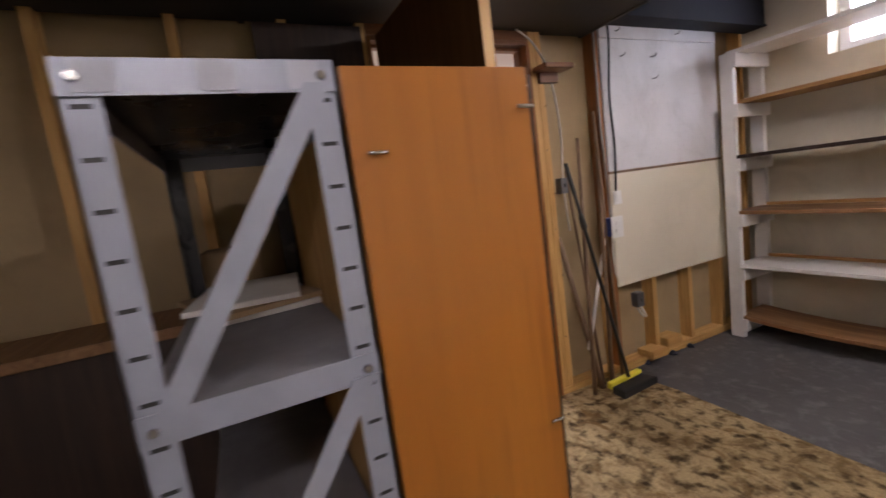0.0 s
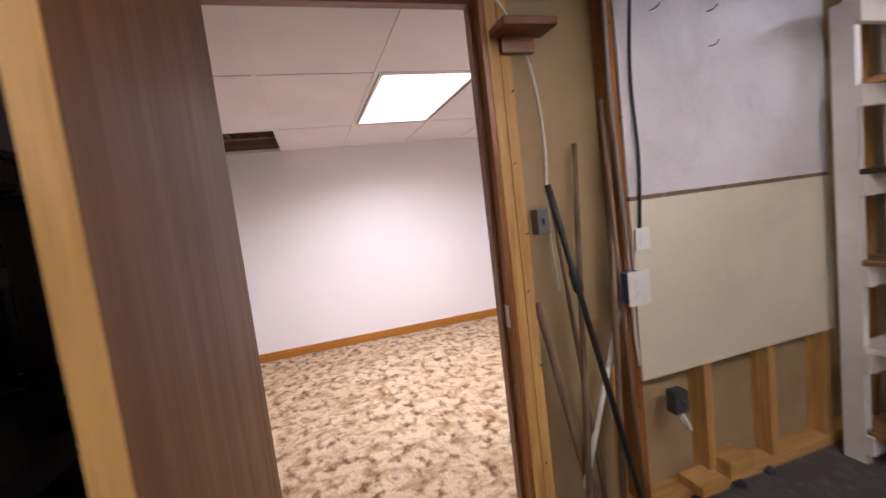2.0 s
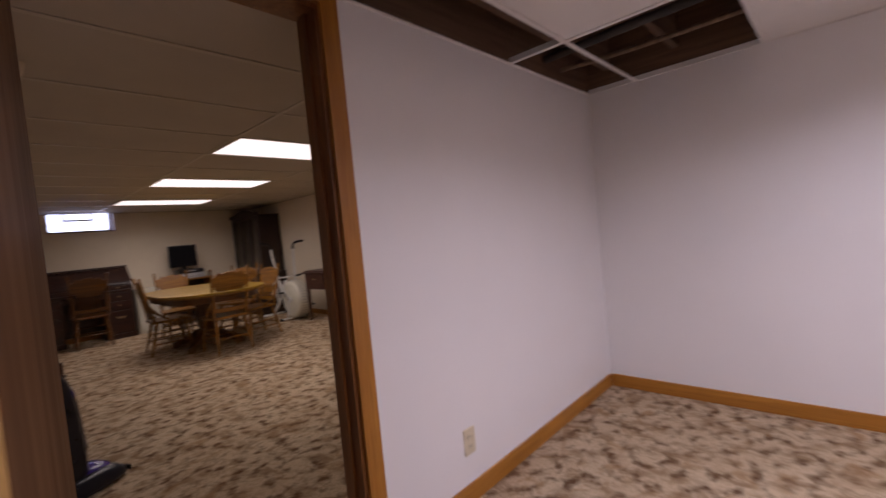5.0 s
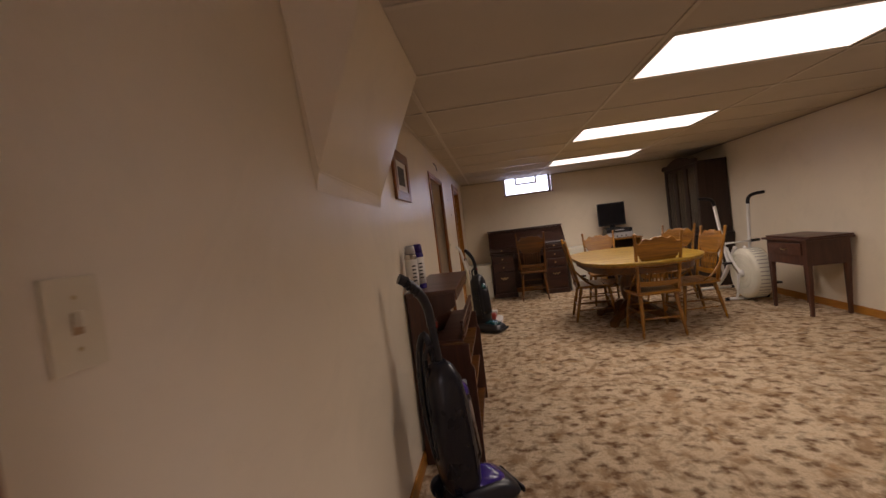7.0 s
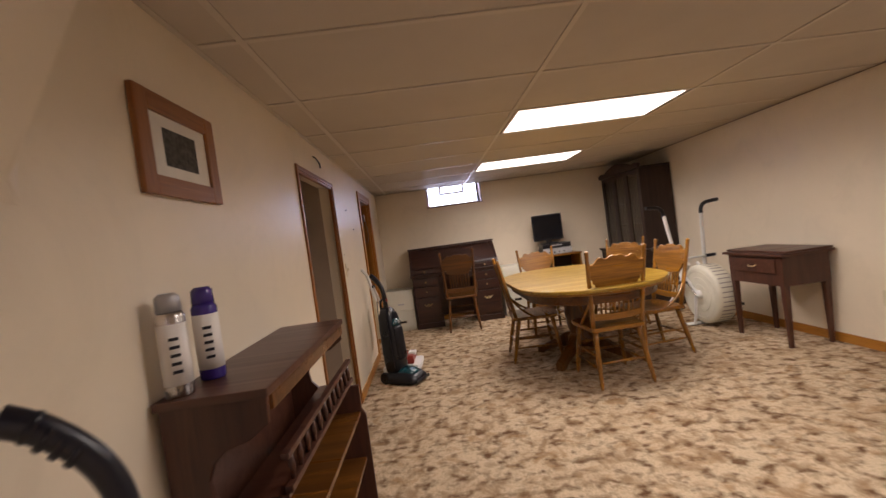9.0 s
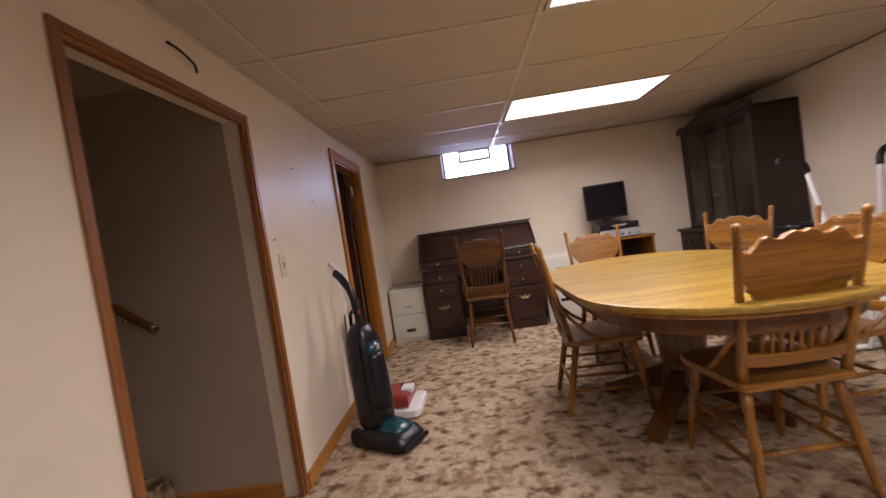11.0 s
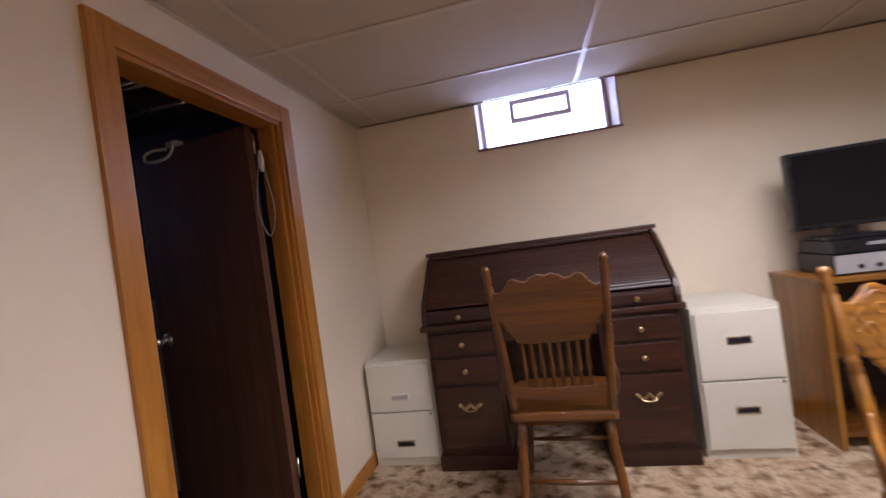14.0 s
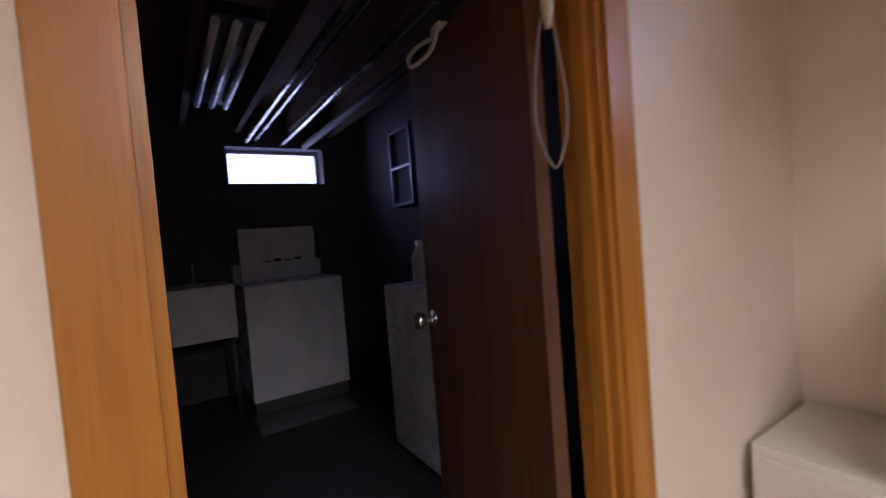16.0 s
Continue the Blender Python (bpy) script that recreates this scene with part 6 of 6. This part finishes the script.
    put("hose", tube(B(), [(-0.07, 0.09, 0.05), (-0.10, 0.10, 0.3), (-0.09, 0.09, 0.6), (-0.05, 0.06, 0.72), (-0.03, 0.03, 0.60), (-0.03, 0.06, 0.45)], 0.018, 10), M_VACGREY)
    put("cord", tube(B(), [(-0.10, -0.03, 0.66), (-0.115, -0.035, 0.45), (-0.112, -0.03, 0.22), (-0.105, 0.0, 0.16), (-0.115, 0.03, 0.25), (-0.115, 0.03, 0.50), (-0.10, 0.02, 0.66)], 0.005, 6), M_CABLEDARK)
    return e


vacuum(pose(0.225, 1.73, 0, rz=30), M_VACGREY, M_PURPLE, M_SMOKE, "grey and purple bagless upright vacuum cleaner", 3, M_VACGREY, 1.04).scale = (0.88, 0.82, 1)
vacuum(pose(0.262, 4.985, 0, rz=-30), M_BLACKP, M_TEAL, M_BLACKP, "black and teal upright vacuum cleaner by the wall", 2, M_BLACKP, 0.94).scale = (0.88, 0.80, 1)
rv = thing("vacuum_cleaner", pose(0.17, 5.38, 0, rz=-4), "old red and white upright vacuum cleaner with a white handle", "vacuum cleaner")
part("floor_head", slab(B(), [(-0.05, -0.15), (0.30, -0.17), (0.33, -0.14), (0.33, 0.14), (0.30, 0.17), (-0.05, 0.15)], 0.05, Matrix.Translation((0, 0, 0.01)), 0.012), M_WHITEP, rv)
part("motor_cover", slab(B(), [(-0.03, -0.13), (0.26, -0.14), (0.26, 0.14), (-0.03, 0.13)], 0.085, Matrix.Translation((0, 0, 0.06)), 0.028), M_RED, rv, "red enamel motor cover")
part("headlight", bx((0.20, -0.05, 0.125), (0.275, 0.05, 0.16), 0.01), M_WHITEP, rv)
part("handle", tube(B(), [(0.02, 0, 0.10), (-0.03, 0, 0.5), (-0.10, 0, 0.92), (-0.13, 0, 1.0), (-0.165, 0, 1.04)], 0.016, 10), M_WHITEP, rv, "bent white tube handle")
part("dust_bag", rod(B(), (0.0, 0, 0.14), (-0.075, 0, 0.74), [(0, 0.030), (0.15, 0.044), (0.6, 0.040), (0.9, 0.028), (1, 0.014)], 16), M_IVORY, rv, "slim cream dust bag")
part("cord", tube(B(), [(-0.06, -0.02, 0.86), (-0.01, -0.04, 0.70), (0.0, -0.05, 0.40), (-0.02, -0.02, 0.28), (-0.04, 0.01, 0.5), (-0.06, 0.0, 0.86)], 0.006, 6), M_CABLE, rv)
part("cord", tube(B(), [(-0.065, 0.03, 0.84), (-0.03, 0.05, 0.62), (-0.01, 0.06, 0.36), (-0.03, 0.03, 0.25), (-0.05, 0.02, 0.45), (-0.065, 0.01, 0.84)], 0.006, 6), M_CABLE, rv)
caddy = part("tool_caddy", bx((-0.115, 0.085, 0.30), (-0.085, 0.175, 0.66), 0.010), M_IVORY, rv, "cream plastic tool caddy")
for k in range(7):
    part("rib", bx((-0.0855, 0.110, 0.42 + 0.022 * k), (-0.0815, 0.150, 0.430 + 0.022 * k), 0.002), M_CARD, caddy)
part("caddy_arm", tube(B(), [(-0.055, 0.0, 0.60), (-0.08, 0.05, 0.61), (-0.10, 0.10, 0.60)], 0.008, 8), M_WHITEP, caddy)
part("cord_hook", bx((-0.085, -0.012, 0.84), (-0.045, 0.012, 0.87), 0.004), M_BLACKP, rv)

# ---- laundry ----
wm = thing("washing_machine", pose(-2.75, 6.345, -0.012), "white top-loading washing machine with a raised lid", "washing machine")
part("cabinet", bx((-0.62, 0, 0.10), (0, 0.71, 0.94), 0.01), M_ENAMEL, wm)
part("kick_plate", bx((-0.60, 0.01, 0.0), (-0.02, 0.70, 0.10)), M_DARKWALL, wm)
part("lid", bx((-0.36, 0.04, 0.945), (-0.33, 0.62, 1.36), 0.01), M_ENAMEL, wm)
part("console", bx((-0.62, 0.0, 0.94), (-0.50, 0.71, 1.08), 0.012), M_ENAMEL, wm)
bars = B()
for k in range(4):
    box(bars, (-0.3292, 0.20 + 0.08 * k, 1.09), (-0.3282, 0.26 + 0.08 * k, 1.10 + 0.012 * (k % 2)))
part("print", bars, M_VACGREY, wm)
sk = thing("laundry_sink", pose(-2.78, 5.86, -0.012), "pale plastic laundry sink on legs", "sink")
part("basin", slab(B(), [(0.0, 0.60), (0.02, 0.97), (0.0, 0.97), (-0.58, 0.97), (-0.56, 0.60)], 0.43, XZ, 0.01), M_ENAMEL, sk)
for x in (-0.05, -0.52):
    for y in (0.03, 0.40):
        part("leg", stick((x, y, 0), (x, y, 0.62), 0.016), M_GREYBOX, sk)
part("tap", tube(B(), [(-0.50, 0.21, 0.97), (-0.50, 0.21, 1.13), (-0.42, 0.21, 1.17), (-0.36, 0.21, 1.12)], 0.012, 8), M_CHROME, sk)
dr = thing("tumble_dryer", pose(-1.72, 6.94, -0.012), "white tumble dryer beside the open door", "dryer")
part("cabinet", bx((0, 0, 0.02), (0.70, 0.63, 0.94), 0.01), M_ENAMEL, dr)
part("door", bx((0.12, -0.012, 0.35), (0.58, 0.0, 0.80), 0.006), M_ENAMEL, dr)
part("handle", bx((0.10, -0.025, 0.70), (0.20, -0.010, 0.72), 0.004), M_CHROME, dr)
part("console", bx((0, 0.50, 0.94), (0.70, 0.63, 1.08), 0.01), M_ENAMEL, dr)
for k, (x, y, s) in enumerate(((-1.55, 7.10, 1.0), (-1.42, 7.16, 0.8), (-1.30, 7.08, 0.9))):
    b = rod(B(), (0, 0, 0), (0, 0, 0.24 * s), [(0, 0.05), (0.6, 0.052), (0.75, 0.035), (0.85, 0.02), (1, 0.022)], 14)
    o = lump("detergent_bottle", b, (M_WHITEP, M_ENAMEL, M_SILVER)[k], "plastic detergent bottle on the dryer", "bottle", "bottles on the dryer")
    o.matrix_basis = pose(x, y, 0.929)
ft = thing("tube_light", pose(-1.95, 6.22, 2.10), "hanging fluorescent fixture with bare tubes, switched off", "ceiling light")
part("housing", bx((-0.60, -0.10, 0.035), (0.60, 0.12, 0.09), 0.006), M_BLACKM, ft)
for y in (-0.07, 0.01, 0.09):
    part("tube", stick((-0.58, y, 0.014), (0.58, y, 0.014), 0.017, 14), M_ENAMEL, ft)
for x in (-0.5, 0.5):
    part("chain", stick((x, 0, 0.09), (x, 0, TOP - 2.10), 0.004), M_GREYBOX, ft)
jl = tagged(new("joists_laundry"), "dark joists over the laundry", "joist", kind="structure")
jr = part("joist", bx((-3.44, -0.02, 2.18), (-0.11, 0.02, TOP - 0.001)), M_JOIST, jl)
jr.matrix_basis = pose(0, 4.9, 0)
for k in range(1, 7):
    twin(jr, pose(0, 0.40 * k, 0))
for y, z, r in ((6.56, 2.10, 0.016), (6.64, 2.12, 0.012), (6.86, 2.10, 0.018), (7.06, 2.09, 0.03)):
    lump("water_pipe", stick((-3.44, y, z), (-0.2, y, z), r, 10), M_CHROME if r < 0.02 else M_DUCT, "metal pipe running under the joists", "pipe", "laundry pipes")
# white rack given zinc grey so that it reads as dimly lit
lf = thing("wall_rack", pose(-2.75, 7.592, 1.45), "white rack on the laundry wall, dimmed to grey", "rack")
for x in (0.0, 0.34):
    part("upright", bx((x, -0.03, 0), (x + 0.025, 0, 0.64), 0.003), M_GREYBOX, lf)
for z in (0.0, 0.3, 0.60):
    part("rung", bx((0.025, -0.028, z), (0.34, -0.002, z + 0.025), 0.003), M_GREYBOX, lf)
lump("floor_mat", bx((-2.72, 6.32, -0.011), (-2.40, 6.98, 0.012), 0.003), M_GREYBOX, "flat grey mat lying before the washing machine", "mat")
hk = thing("over_door_hook", pose(-0.60, 6.692, 1.785, rz=-10), "white plastic hook over the top of the door", "hook")
part("hook", tube(B(), [(0.06, -0.036, 0.045), (0.06, -0.045, 0.0), (0.03, -0.06, -0.035), (-0.06, -0.08, -0.04), (-0.075, -0.085, -0.01), (-0.04, -0.07, 0.012), (0.03, -0.05, 0.01)], 0.007, 8), M_WHITEP, hk)
part("clip", bx((0.02, -0.042, 0.02), (0.08, 0.004, 0.046), 0.003), M_WHITEP, hk)
cd = thing("hanging_cord", pose(-0.06, 6.585, 1.575), "loop of pale cord hanging on the door jamb", "cord")
part("cord", tube(B(), [(0, 0.0, 0.10), (-0.015, -0.02, 0.0), (-0.03, -0.025, -0.16), (0.0, -0.01, -0.26), (0.03, 0.0, -0.16), (0.012, 0.0, 0.0), (0, 0.0, 0.10)], 0.003, 8), M_CABLEGREY, cd)
part("knot", rod(B(), (0, -0.004, 0.02), (0, -0.004, 0.11), [(0, 0.008), (0.5, 0.014), (1, 0.006)], 8), M_CABLE, cd)
